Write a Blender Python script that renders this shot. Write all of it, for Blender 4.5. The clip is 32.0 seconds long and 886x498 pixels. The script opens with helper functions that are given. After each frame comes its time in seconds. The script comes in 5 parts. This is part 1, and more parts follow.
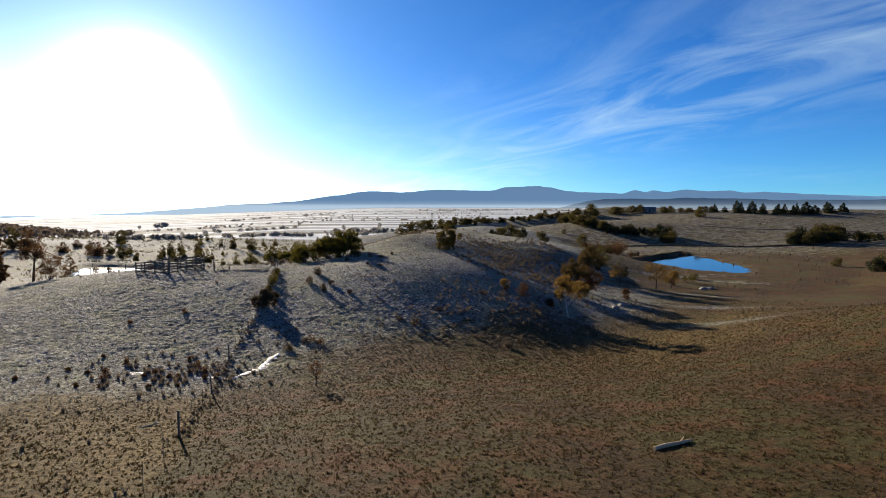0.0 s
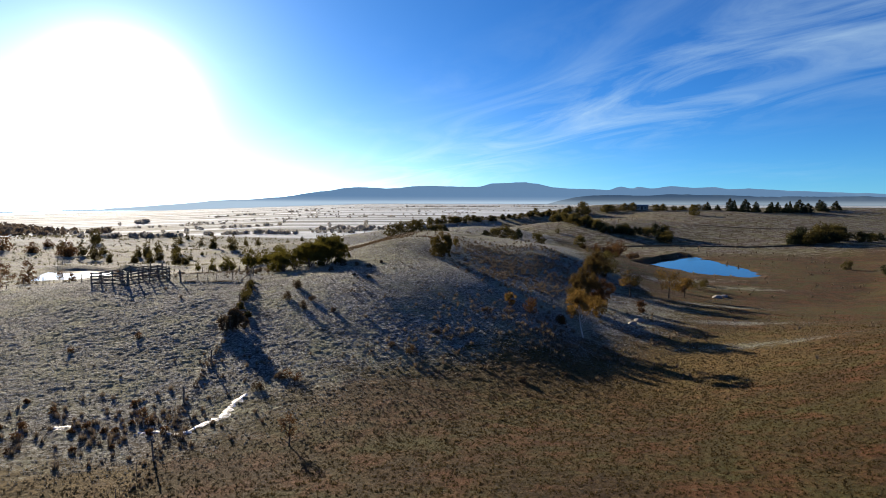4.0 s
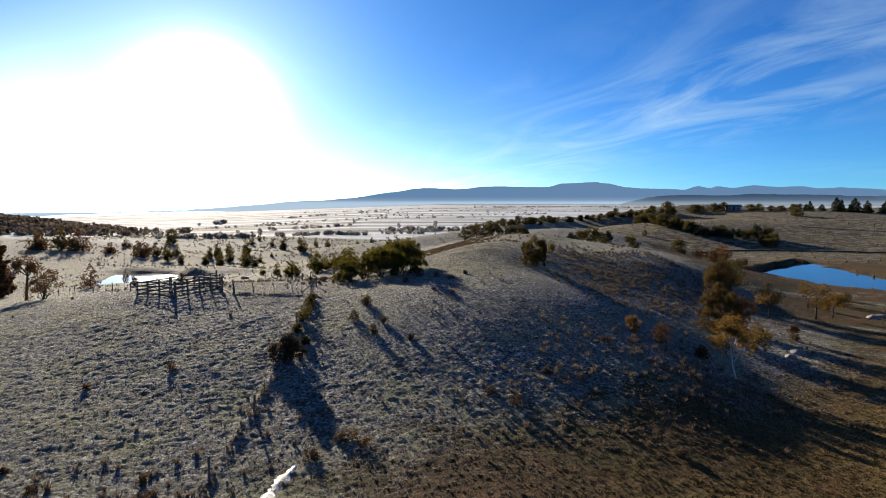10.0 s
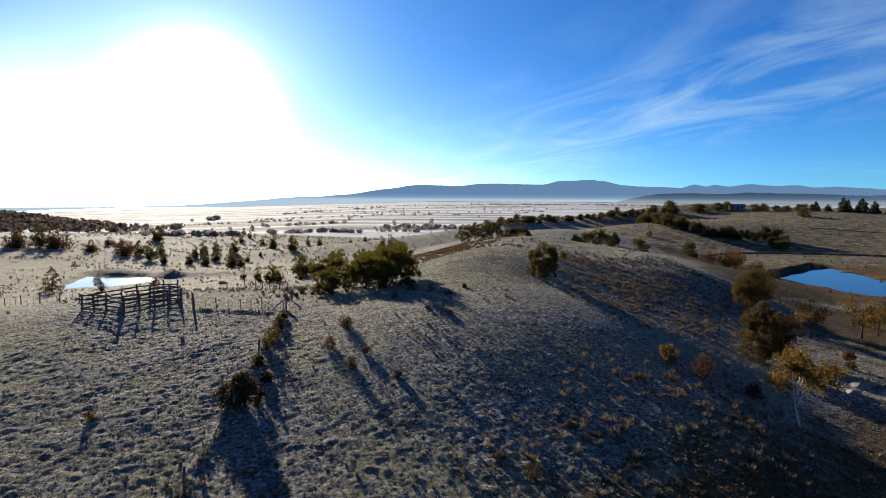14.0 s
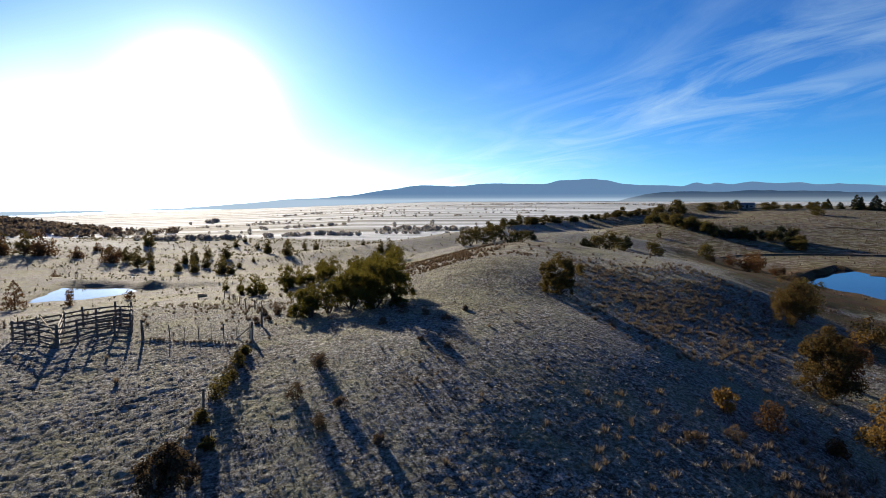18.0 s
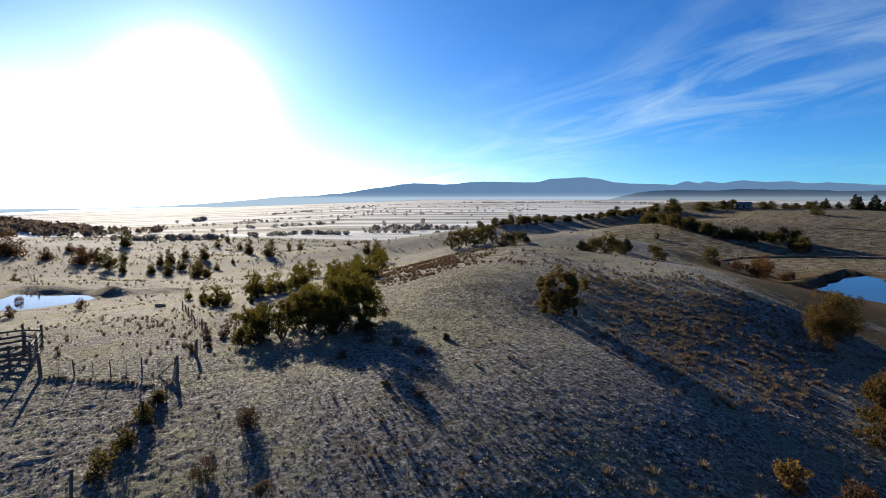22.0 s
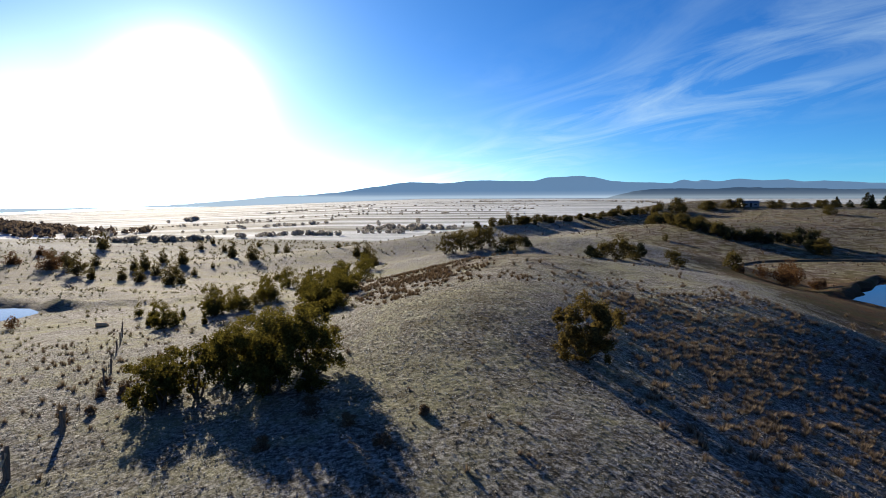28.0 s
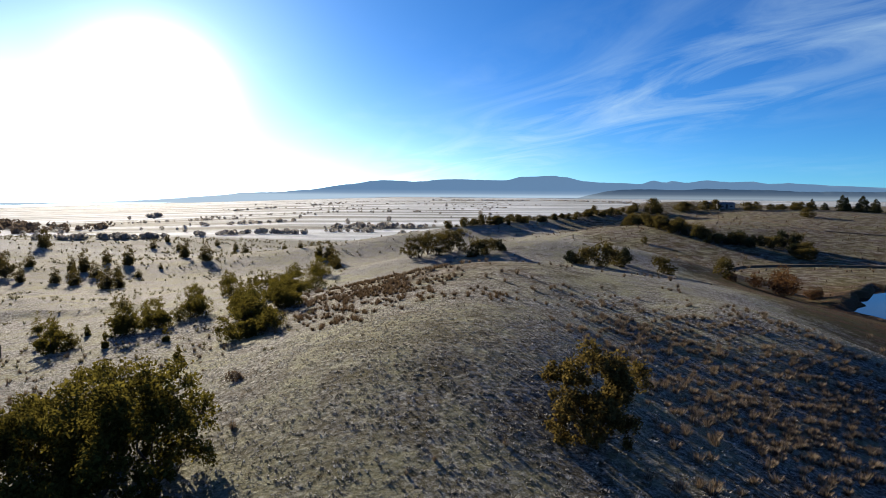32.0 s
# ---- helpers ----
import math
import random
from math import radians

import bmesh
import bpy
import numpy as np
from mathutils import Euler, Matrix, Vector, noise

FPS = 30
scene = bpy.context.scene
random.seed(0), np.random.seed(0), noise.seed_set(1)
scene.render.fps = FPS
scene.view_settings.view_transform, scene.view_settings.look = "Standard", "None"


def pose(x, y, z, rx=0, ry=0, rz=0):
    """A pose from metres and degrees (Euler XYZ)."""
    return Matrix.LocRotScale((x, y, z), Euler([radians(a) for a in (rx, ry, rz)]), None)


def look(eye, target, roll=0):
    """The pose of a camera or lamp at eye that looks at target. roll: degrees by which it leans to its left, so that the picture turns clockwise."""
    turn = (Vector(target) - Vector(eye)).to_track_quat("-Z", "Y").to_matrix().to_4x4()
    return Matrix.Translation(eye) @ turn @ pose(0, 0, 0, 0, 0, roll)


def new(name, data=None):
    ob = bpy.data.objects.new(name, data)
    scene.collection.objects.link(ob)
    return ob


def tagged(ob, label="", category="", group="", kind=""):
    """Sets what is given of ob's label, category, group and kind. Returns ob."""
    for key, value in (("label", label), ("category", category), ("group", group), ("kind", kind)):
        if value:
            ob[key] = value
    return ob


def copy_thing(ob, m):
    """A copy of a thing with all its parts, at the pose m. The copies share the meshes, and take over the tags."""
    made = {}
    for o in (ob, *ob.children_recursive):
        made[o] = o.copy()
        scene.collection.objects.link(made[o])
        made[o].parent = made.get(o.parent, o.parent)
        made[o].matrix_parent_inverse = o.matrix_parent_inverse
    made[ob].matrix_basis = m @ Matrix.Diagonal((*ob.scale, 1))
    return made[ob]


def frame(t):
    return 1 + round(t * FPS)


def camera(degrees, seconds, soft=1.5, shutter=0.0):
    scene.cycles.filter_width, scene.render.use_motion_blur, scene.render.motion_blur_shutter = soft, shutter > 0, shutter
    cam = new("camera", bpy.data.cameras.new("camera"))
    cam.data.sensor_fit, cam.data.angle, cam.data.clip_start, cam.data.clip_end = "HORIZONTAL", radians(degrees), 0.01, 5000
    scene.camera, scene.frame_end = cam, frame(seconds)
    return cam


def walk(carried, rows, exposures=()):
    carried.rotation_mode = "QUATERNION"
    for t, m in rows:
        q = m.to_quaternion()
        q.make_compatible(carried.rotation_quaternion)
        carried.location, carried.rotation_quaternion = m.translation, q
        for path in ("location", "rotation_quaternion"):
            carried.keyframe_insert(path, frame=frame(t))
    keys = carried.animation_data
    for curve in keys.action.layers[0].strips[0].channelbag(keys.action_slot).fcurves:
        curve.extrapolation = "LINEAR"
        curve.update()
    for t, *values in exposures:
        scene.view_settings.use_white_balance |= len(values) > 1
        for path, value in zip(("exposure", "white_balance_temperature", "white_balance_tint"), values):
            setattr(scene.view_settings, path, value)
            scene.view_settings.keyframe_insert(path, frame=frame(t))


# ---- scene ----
# seconds, eye x, y, z (metres), turn to the left, tilt up, lean (degrees)
PATH = [
    (0, -1.19, 3.14, 12.21, -4.30, -4.21, 0.07),
    (1, -1.71, 5.14, 12.36, -6.12, -4.29, 0.42),
    (2, -1.71, 7.40, 12.26, -6.14, -4.40, 0.08),
    (2.5, -1.77, 8.53, 12.35, -5.84, -4.46, -0.02),
    (4.5, -1.62, 13.08, 13.15, -5.42, -4.59, 0.28),
    (5, -1.90, 14.32, 13.10, -4.95, -4.46, 0.39),
    (5.5, -2.30, 15.70, 12.86, -2.99, -4.39, 0.19),
    (6, -2.77, 17.10, 12.48, 1.15, -4.32, -0.23),
    (6.5, -2.98, 18.22, 12.37, 2.77, -4.20, -0.67),
    (7, -3.14, 19.23, 12.34, 2.17, -4.18, -0.56),
    (7.5, -3.18, 20.07, 12.44, 0.79, -4.32, -0.40),
    (8, -3.23, 20.95, 12.51, 0.23, -4.30, -0.25),
    (9, -3.27, 22.97, 12.66, 0.76, -4.37, -0.39),
    (10, -3.41, 24.75, 12.81, 0.82, -4.53, 0.01),
    (11, -3.51, 26.65, 12.94, 0.26, -4.63, -0.19),
    (12, -3.48, 28.73, 13.16, 1.16, -4.81, -0.28),
    (13, -3.29, 31.38, 13.25, 0.78, -4.87, -0.10),
    (14, -3.52, 33.78, 13.23, 0.45, -4.83, 0.37),
    (14.5, -3.44, 34.92, 13.26, -0.28, -4.65, 0.11),
    (16.5, -3.45, 39.23, 13.59, 0.33, -4.91, -0.08),
    (17, -3.43, 40.36, 13.67, 0.36, -4.93, -0.02),
    (18, -3.22, 42.49, 13.62, 0.60, -4.80, -0.17),
    (19, -2.79, 44.72, 13.68, -0.55, -4.74, -0.16),
    (20, -2.61, 46.80, 13.78, 0.43, -4.90, -0.18),
    (21, -2.42, 49.15, 13.65, -0.46, -4.78, -0.19),
    (22, -2.32, 51.35, 13.86, -0.19, -4.98, -0.05),
    (23, -2.07, 53.34, 13.86, -1.21, -4.98, -0.11),
    (24, -1.85, 55.30, 13.96, -2.14, -4.91, -0.00),
    (25, -1.92, 57.27, 13.93, -1.93, -4.98, 0.36),
    (26, -1.86, 59.27, 13.98, -0.91, -5.03, 0.14),
    (26.5, -1.77, 60.09, 14.11, -0.83, -5.11, -0.00),
    (28.5, -1.26, 64.66, 13.97, -0.30, -5.08, -0.12),
    (29, -1.05, 65.64, 14.18, -0.09, -5.19, 0.04),
    (29.5, -0.98, 67.22, 14.07, -0.35, -5.16, 0.14),
    (30, -0.78, 68.86, 13.92, -0.91, -5.20, 0.27),
    (30.5, -0.41, 70.54, 13.71, -3.01, -5.10, 0.36),
    (31, -0.12, 72.10, 13.72, -4.83, -5.27, 0.62),
    (31.5, -0.02, 73.42, 13.80, -4.13, -5.37, 0.38),
    (32, -0.03, 74.71, 13.88, -3.10, -5.22, 0.45),
]
cam = camera(72.5, 32.0, soft=0.7)


def flown(x, y, z, yaw, pitch, roll):
    a, b = radians(yaw), radians(pitch)
    ahead = Vector((-math.sin(a) * math.cos(b), math.cos(a) * math.cos(b), math.sin(b)))
    return look((x, y, z), Vector((x, y, z)) + ahead, roll)


walk(cam, [(t, flown(*p)) for t, *p in PATH], exposures=[(0.0, 1.25), (32.0, 1.25)])

# ---- light ----
SUN_AZ, SUN_EL = radians(-25.0), radians(14.2)   # from +y towards +x, and above the horizon
SUN_DIR = Vector((math.sin(SUN_AZ) * math.cos(SUN_EL), math.cos(SUN_AZ) * math.cos(SUN_EL), math.sin(SUN_EL)))

HAZE_AZ = radians(-22.4)
HAZE_DIR = Vector((math.sin(HAZE_AZ), math.cos(HAZE_AZ), math.tan(radians(7.2)))).normalized()   # the whitest air, below the sun
MIST_DIR = Vector((math.sin(radians(-35.0)), math.cos(radians(-35.0)), math.tan(radians(2.5)))).normalized()


def node(nt, kind, values=(), **props):
    n = nt.nodes.new(kind)
    for k, v in props.items():
        setattr(n, k, v)
    for key, v in dict(values).items():
        if isinstance(v, bpy.types.NodeSocket):
            nt.links.new(v, n.inputs[key])
        else:
            n.inputs[key].default_value = v
    return n


def mathn(nt, op, a, b=0.0, c=0.0, clamp=False):
    n = nt.nodes.new("ShaderNodeMath")
    n.operation, n.use_clamp = op, clamp
    for i, v in enumerate((a, b, c)):
        if isinstance(v, bpy.types.NodeSocket):
            nt.links.new(v, n.inputs[i])
        else:
            n.inputs[i].default_value = v
    return n.outputs[0]


def ramp(nt, fac, stops, ease="LINEAR"):
    n = nt.nodes.new("ShaderNodeValToRGB")
    n.color_ramp.interpolation = ease
    el = n.color_ramp.elements
    while len(el) < len(stops):
        el.new(0.5)
    for e, (p, c) in zip(el, stops):
        e.position = p
        e.color = (*c, 1) if isinstance(c, tuple) else (c, c, c, 1)
    nt.links.new(fac, n.inputs[0])
    return n.outputs[0]


def mixc(nt, fac, a, b, mode="MIX"):
    n = nt.nodes.new("ShaderNodeMix")
    n.data_type, n.blend_type = "RGBA", mode
    for i, v in ((0, fac), (6, a), (7, b)):
        if isinstance(v, bpy.types.NodeSocket):
            nt.links.new(v, n.inputs[i])
        else:
            n.inputs[i].default_value = (*v, 1) if isinstance(v, tuple) else v
    return n.outputs[2]


def make_world():
    w = bpy.data.worlds.new("morning_sky")
    scene.world = w
    w.use_nodes = True
    nt = w.node_tree
    nt.nodes.clear()
    sky = node(nt, "ShaderNodeTexSky", sky_type="NISHITA", sun_disc=False, sun_elevation=SUN_EL,
               sun_rotation=SUN_AZ, air_density=0.8, dust_density=0.0, ozone_density=4.0, altitude=300)
    co = node(nt, "ShaderNodeTexCoord").outputs["Generated"]
    dot = node(nt, "ShaderNodeVectorMath", {0: co, 1: HAZE_DIR}, operation="DOT_PRODUCT").outputs["Value"]
    dot = mathn(nt, "MAXIMUM", dot, 0.0)
    # the bright aureole of a low winter sun, and the pale air along the horizon
    sep = node(nt, "ShaderNodeSeparateXYZ", {0: co})
    low = mathn(nt, "SUBTRACT", 1.0, mathn(nt, "ABSOLUTE", sep.outputs[2]))
    glow = mathn(nt, "ADD", mathn(nt, "ADD", mathn(nt, "MULTIPLY", mathn(nt, "POWER", dot, 420.0), 10.0), mathn(nt, "MULTIPLY", mathn(nt, "POWER", dot, 60.0), 0.8)),
                 mathn(nt, "MULTIPLY", mathn(nt, "POWER", low, 15.0), mathn(nt, "MULTIPLY", mathn(nt, "POWER", dot, 9.0), 2.7)))
    # bright mist over the wooded hill beside the sun
    mist = node(nt, "ShaderNodeVectorMath", {0: co, 1: MIST_DIR}, operation="DOT_PRODUCT").outputs["Value"]
    glow = mathn(nt, "ADD", glow, mathn(nt, "MULTIPLY", mathn(nt, "POWER", mathn(nt, "MAXIMUM", mist, 0.0), 110.0), 1.6))
    wide = mathn(nt, "MULTIPLY", mathn(nt, "POWER", dot, 26.0), 0.42)
    pale = mathn(nt, "ADD", mathn(nt, "MULTIPLY", mathn(nt, "POWER", dot, 6.0), 0.22), mathn(nt, "MULTIPLY", mathn(nt, "POWER", low, 16.0), 0.32))
    # thin cirrus
    up = mathn(nt, "ADD", mathn(nt, "ABSOLUTE", sep.outputs[2]), 0.12)
    u, v = mathn(nt, "DIVIDE", sep.outputs[0], up), mathn(nt, "DIVIDE", sep.outputs[1], up)
    flat = node(nt, "ShaderNodeCombineXYZ", {0: u, 1: v, 2: 0.0}).outputs[0]
    turned = node(nt, "ShaderNodeMapping", {0: flat, "Rotation": (0, 0, 1.2)}).outputs[0]
    m = node(nt, "ShaderNodeMapping", {0: turned, "Scale": (0.42, 1.0, 1)})
    n1 = node(nt, "ShaderNodeTexNoise", {"Vector": m.outputs[0], "Scale": 1.5, "Detail": 8.0, "Roughness": 0.60, "Distortion": 1.6})
    n2 = node(nt, "ShaderNodeTexNoise", {"Vector": flat, "Scale": 0.9, "Detail": 4.0})
    across = node(nt, "ShaderNodeSeparateXYZ", {0: turned}).outputs[1]
    off = mathn(nt, "DIVIDE", mathn(nt, "SUBTRACT", across, 2.55), 0.75)
    band = mathn(nt, "POWER", 2.718, mathn(nt, "MULTIPLY", mathn(nt, "MULTIPLY", off, off), -1.0))
    some = mathn(nt, "ADD", mathn(nt, "MULTIPLY", band, 0.9), mathn(nt, "MULTIPLY", ramp(nt, n2.outputs[0], [(0.5, 0.0), (0.7, 1.0)]), 0.25), 0.0, True)
    cl = mathn(nt, "MULTIPLY", ramp(nt, n1.outputs[0], [(0.42, 0.0), (0.78, 1.0)]), some)
    blue = mixc(nt, 1.0, sky.outputs[0], (0.30, 0.92, 1.55), "MULTIPLY")
    # rosy glow added to the unseen sky opposite the sun, to fill shade
    ahead = node(nt, "ShaderNodeVectorMath", {0: co, 1: Vector((math.sin(SUN_AZ), math.cos(SUN_AZ), 0))}, operation="DOT_PRODUCT").outputs["Value"]
    away = mathn(nt, "POWER", mathn(nt, "MULTIPLY_ADD", ahead, -0.5, 0.5, True), 2.0)
    blue = mixc(nt, away, blue, (0.7, 0.55, 0.6), "ADD")
    clouded = mixc(nt, mathn(nt, "MULTIPLY", cl, 0.66), blue, (7.0, 9.6, 11.5))
    add = mixc(nt, 1.0, clouded, node(nt, "ShaderNodeVectorMath", {0: (9.0, 8.6, 8.0), 1: node(nt, "ShaderNodeCombineXYZ", {0: glow, 1: glow, 2: glow}).outputs[0]}, operation="MULTIPLY").outputs[0], "ADD")
    add = mixc(nt, wide, add, (4.9, 8.6, 10.6), "ADD")
    add = mixc(nt, pale, add, (3.6, 7.4, 10.0), "ADD")
    bg = node(nt, "ShaderNodeBackground", {0: add, 1: 0.0335})
    out = node(nt, "ShaderNodeOutputWorld")
    nt.links.new(bg.outputs[0], out.inputs[0])


make_world()
sun = new("sun", bpy.data.lights.new("sun", "SUN"))
sun.data.energy, sun.data.angle, sun.data.color = 5.0, radians(0.6), (1.0, 0.86, 0.68)
sun.matrix_world = look((0, 0, 60), Vector((0, 0, 60)) - SUN_DIR)

# ---- the lie of the land ----
def bump(x, y, cx, cy, sx, sy, a, turn=0.0):
    c, s = math.cos(radians(turn)), math.sin(radians(turn))
    dx, dy = x - cx, y - cy
    u, v = dx * c + dy * s, dy * c - dx * s
    return a * np.exp(-0.5 * ((u / sx) ** 2 + (v / sy) ** 2))


def step(a, b, v):
    t = np.clip((v - a) / (b - a), 0, 1)
    return t * t * (3 - 2 * t)


RNG = np.random.default_rng(7)
LATTICE = RNG.random((256, 256))


def vnoise(x, y):
    xi, yi = np.floor(x).astype(int), np.floor(y).astype(int)
    fx, fy = x - xi, y - yi
    fx, fy = fx * fx * (3 - 2 * fx), fy * fy * (3 - 2 * fy)
    a, b = LATTICE[xi % 256, yi % 256], LATTICE[(xi + 1) % 256, yi % 256]
    c, d = LATTICE[xi % 256, (yi + 1) % 256], LATTICE[(xi + 1) % 256, (yi + 1) % 256]
    return (a + (b - a) * fx) + ((c + (d - c) * fx) - (a + (b - a) * fx)) * fy - 0.5


# centre, two half widths, height and turn of every rise and hollow
HILLS = [
    (12.4, -5.1, 44.6, 38.0, 4.13, -6.7),   # the near brown slope
    (4.7, 104.5, 10.5, 25.9, 7.43, -5.3),   # the frosted knoll
    (-29.3, 89.5, 22.4, 18.6, 4.01, -19.8),   # its shoulder with the stockyard
    (28.0, 61.2, 21.1, 14.2, -4.58, 20.8),   # the gully by the birch
    (25.0, 142.7, 37.5, 17.4, 7.05, 2.3),   # the knoll's long back
    (148.2, 358.4, 47.3, 98.7, 11.41, 20.5),   # the far brown hill
    (75.6, 265.0, 37.1, 27.4, 6.63, 13.0),
    (42.9, 50.7, 15.2, 21.9, 5.81, 7.6),
    (24.7, 183.8, 28.8, 14.5, 8.67, -2.3),
    (78.0, 142.1, 25.4, 44.1, -6.01, -21.7),
    (154.3, 88.4, 62.2, 53.1, 5.29, 8.7),
    (269.6, 378.9, 122.1, 52.3, 15.51, -40.4),
    (42.6, 331.1, 85.9, 16.8, 8.52, 30.0),
    (-54.4, 150.7, 23.1, 20.8, -1.60, -1.3),
    (-59.9, 278.7, 90.5, 53.1, -7.03, 56.2),
    (-65.2, 157.1, 42.4, 20.0, 2.27, 3.2),
    (-11.5, 44.0, 6.0, 16.0, -0.90, 15.7),
    (26.8, 116.1, 7.5, 9.0, 1.60, -9.4),
    (5.8, 91.1, 11.5, 6.4, -0.80, -2.0),
    (17.0, 92.0, 7.0, 11.0, 1.2, -6),   # the knoll's right flank
    (11.5, 65.0, 4.6, 7.0, 1.3, 0),
    (9.0, 82.0, 5.0, 8.0, 0.25, 0),
    (25.0, 106.0, 8.0, 9.0, 0.5, 0),
    (6, 94, 9, 11, -0.91, 0),
    (-5, 108, 9, 12, 0.70, 0),
    (16, 106, 8, 12, -1.74, 0),
    (5, 122, 12, 10, -0.90, 0),
    (27, 114, 9, 12, 2.4, 0),   # the long right shoulder of the knoll
    (-11, 74, 6, 7, 0.23, 0),
    (-385, 480, 75, 60, 20.0, 0),   # wooded hill
]
FENCE_BANK = [(-12.3, 34), (-14.7, 51.8), (-15.3, 66), (-17.2, 83.6), (-25.8, 86.2)]
POND_LEFT, POND_RIGHT = -3.5, -2.7   # water levels
LEFT_SHORE = [(-73, 140.5), (-66, 144), (-60.5, 154.5), (-67, 160.5), (-78, 160)]
RIGHT_SHORE = [(63.5, 158), (66, 138), (75, 128.5), (80.5, 137), (86, 178)]


def shore_gap(x, y, shore):
    """Metres from a convex shore line, less than zero inside it."""
    gap = np.full(np.shape(x), -1e9)
    for (ax, ay), (bx, by) in zip(shore, shore[1:] + shore[:1]):
        d = math.hypot(bx - ax, by - ay)
        gap = np.maximum(gap, ((x - ax) * (by - ay) - (y - ay) * (bx - ax)) / d)
    return gap


def ridge(x, y, a, b, wide, high):
    """A bank along the line from a to b."""
    d = np.array(b, float) - a
    t = np.clip(((x - a[0]) * d[0] + (y - a[1]) * d[1]) / (d @ d), 0, 1)
    r = np.hypot(x - a[0] - t * d[0], y - a[1] - t * d[1])
    return high * np.exp(-0.5 * (r / wide) ** 2)


def land(x, y):
    x, y = np.asarray(x, float), np.asarray(y, float)
    h = -1.05 - 1.98 * step(95, 160, y) - 8.70 * step(260, 520, y)
    for hill in HILLS:
        h = h + bump(x, y, *hill)
    h = h + 0.22 * vnoise(x / 23, y / 23) + 0.12 * vnoise(x / 5.1 + 9, y / 5.1)
    h = h - 0.035 * np.clip(-x - 100, 0, 4000) * step(250, 520, y)
    # dam basins, with their banks
    g = shore_gap(x, y, RIGHT_SHORE) + 2.5 * vnoise(x / 6, y / 6)
    h = np.where((g > 0) & (g < 60), np.maximum(h, POND_RIGHT + 0.25 * step(60, 30, g) - 3.0 * step(25, 60, g)), h)
    h = np.minimum(h, np.where(g < 0, np.maximum(0.2 * g, -1.5) - 0.1, np.where(x < 66, 0.4, 0.06) * g + 0.002 * g * g + np.where(x < 66, 0.03, 0.006) * np.maximum(g - 5, 0) ** 2) + POND_RIGHT)
    g = shore_gap(x, y, LEFT_SHORE) + 2.0 * vnoise(x / 5, y / 5 + 3)
    h = np.where((g > 0) & (g < 30), np.maximum(h, POND_LEFT + 0.2 - 3.0 * step(12, 30, g)), h)
    h = np.minimum(h, np.where(g < 0, np.maximum(0.2 * g, -1.5) - 0.1, 0.07 * g + 0.0045 * g * g) + POND_LEFT)
    h = h + ridge(x, y, (63.5, 161), (86, 180.5), 1.5, 0.95) + ridge(x, y, (-80, 164), (-61, 158.5), 1.6, 0.8) + ridge(x, y, (-61, 158.5), (-40, 163), 1.4, 0.7)
    for a, b in zip(FENCE_BANK, FENCE_BANK[1:]):   # soil and grass heaped along the old fence
        h = h + ridge(x, y, a, b, 0.27, 0.12)
    return h


def slope_place(x, y, sink=0.06):
    return Vector((x, y, float(land(x, y)) - sink))


def axis_steps(lo, hi, fine, reach, grow=1.13):
    out = list(np.arange(lo, hi + fine / 2, fine))
    d = fine
    while out[-1] < reach:
        d *= grow
        out.append(out[-1] + d)
    d = fine
    while out[0] > -reach:
        d *= grow
        out.insert(0, out[0] - d)
    return np.array(out)


# ---- materials ----
def material(name, rough=0.8, metal=0.0, spec=0.3):
    m = bpy.data.materials.new(name)
    m.use_nodes = True
    nt = m.node_tree
    b = nt.nodes["Principled BSDF"]
    b.inputs["Roughness"].default_value, b.inputs["Metallic"].default_value = rough, metal
    b.inputs["Specular IOR Level"].default_value = spec
    return m, nt, b


def noise_tex(nt, vec, scale, detail=4.0, rough=0.55):
    return node(nt, "ShaderNodeTexNoise", {"Vector": vec, "Scale": scale, "Detail": detail, "Roughness": rough}).outputs[0]


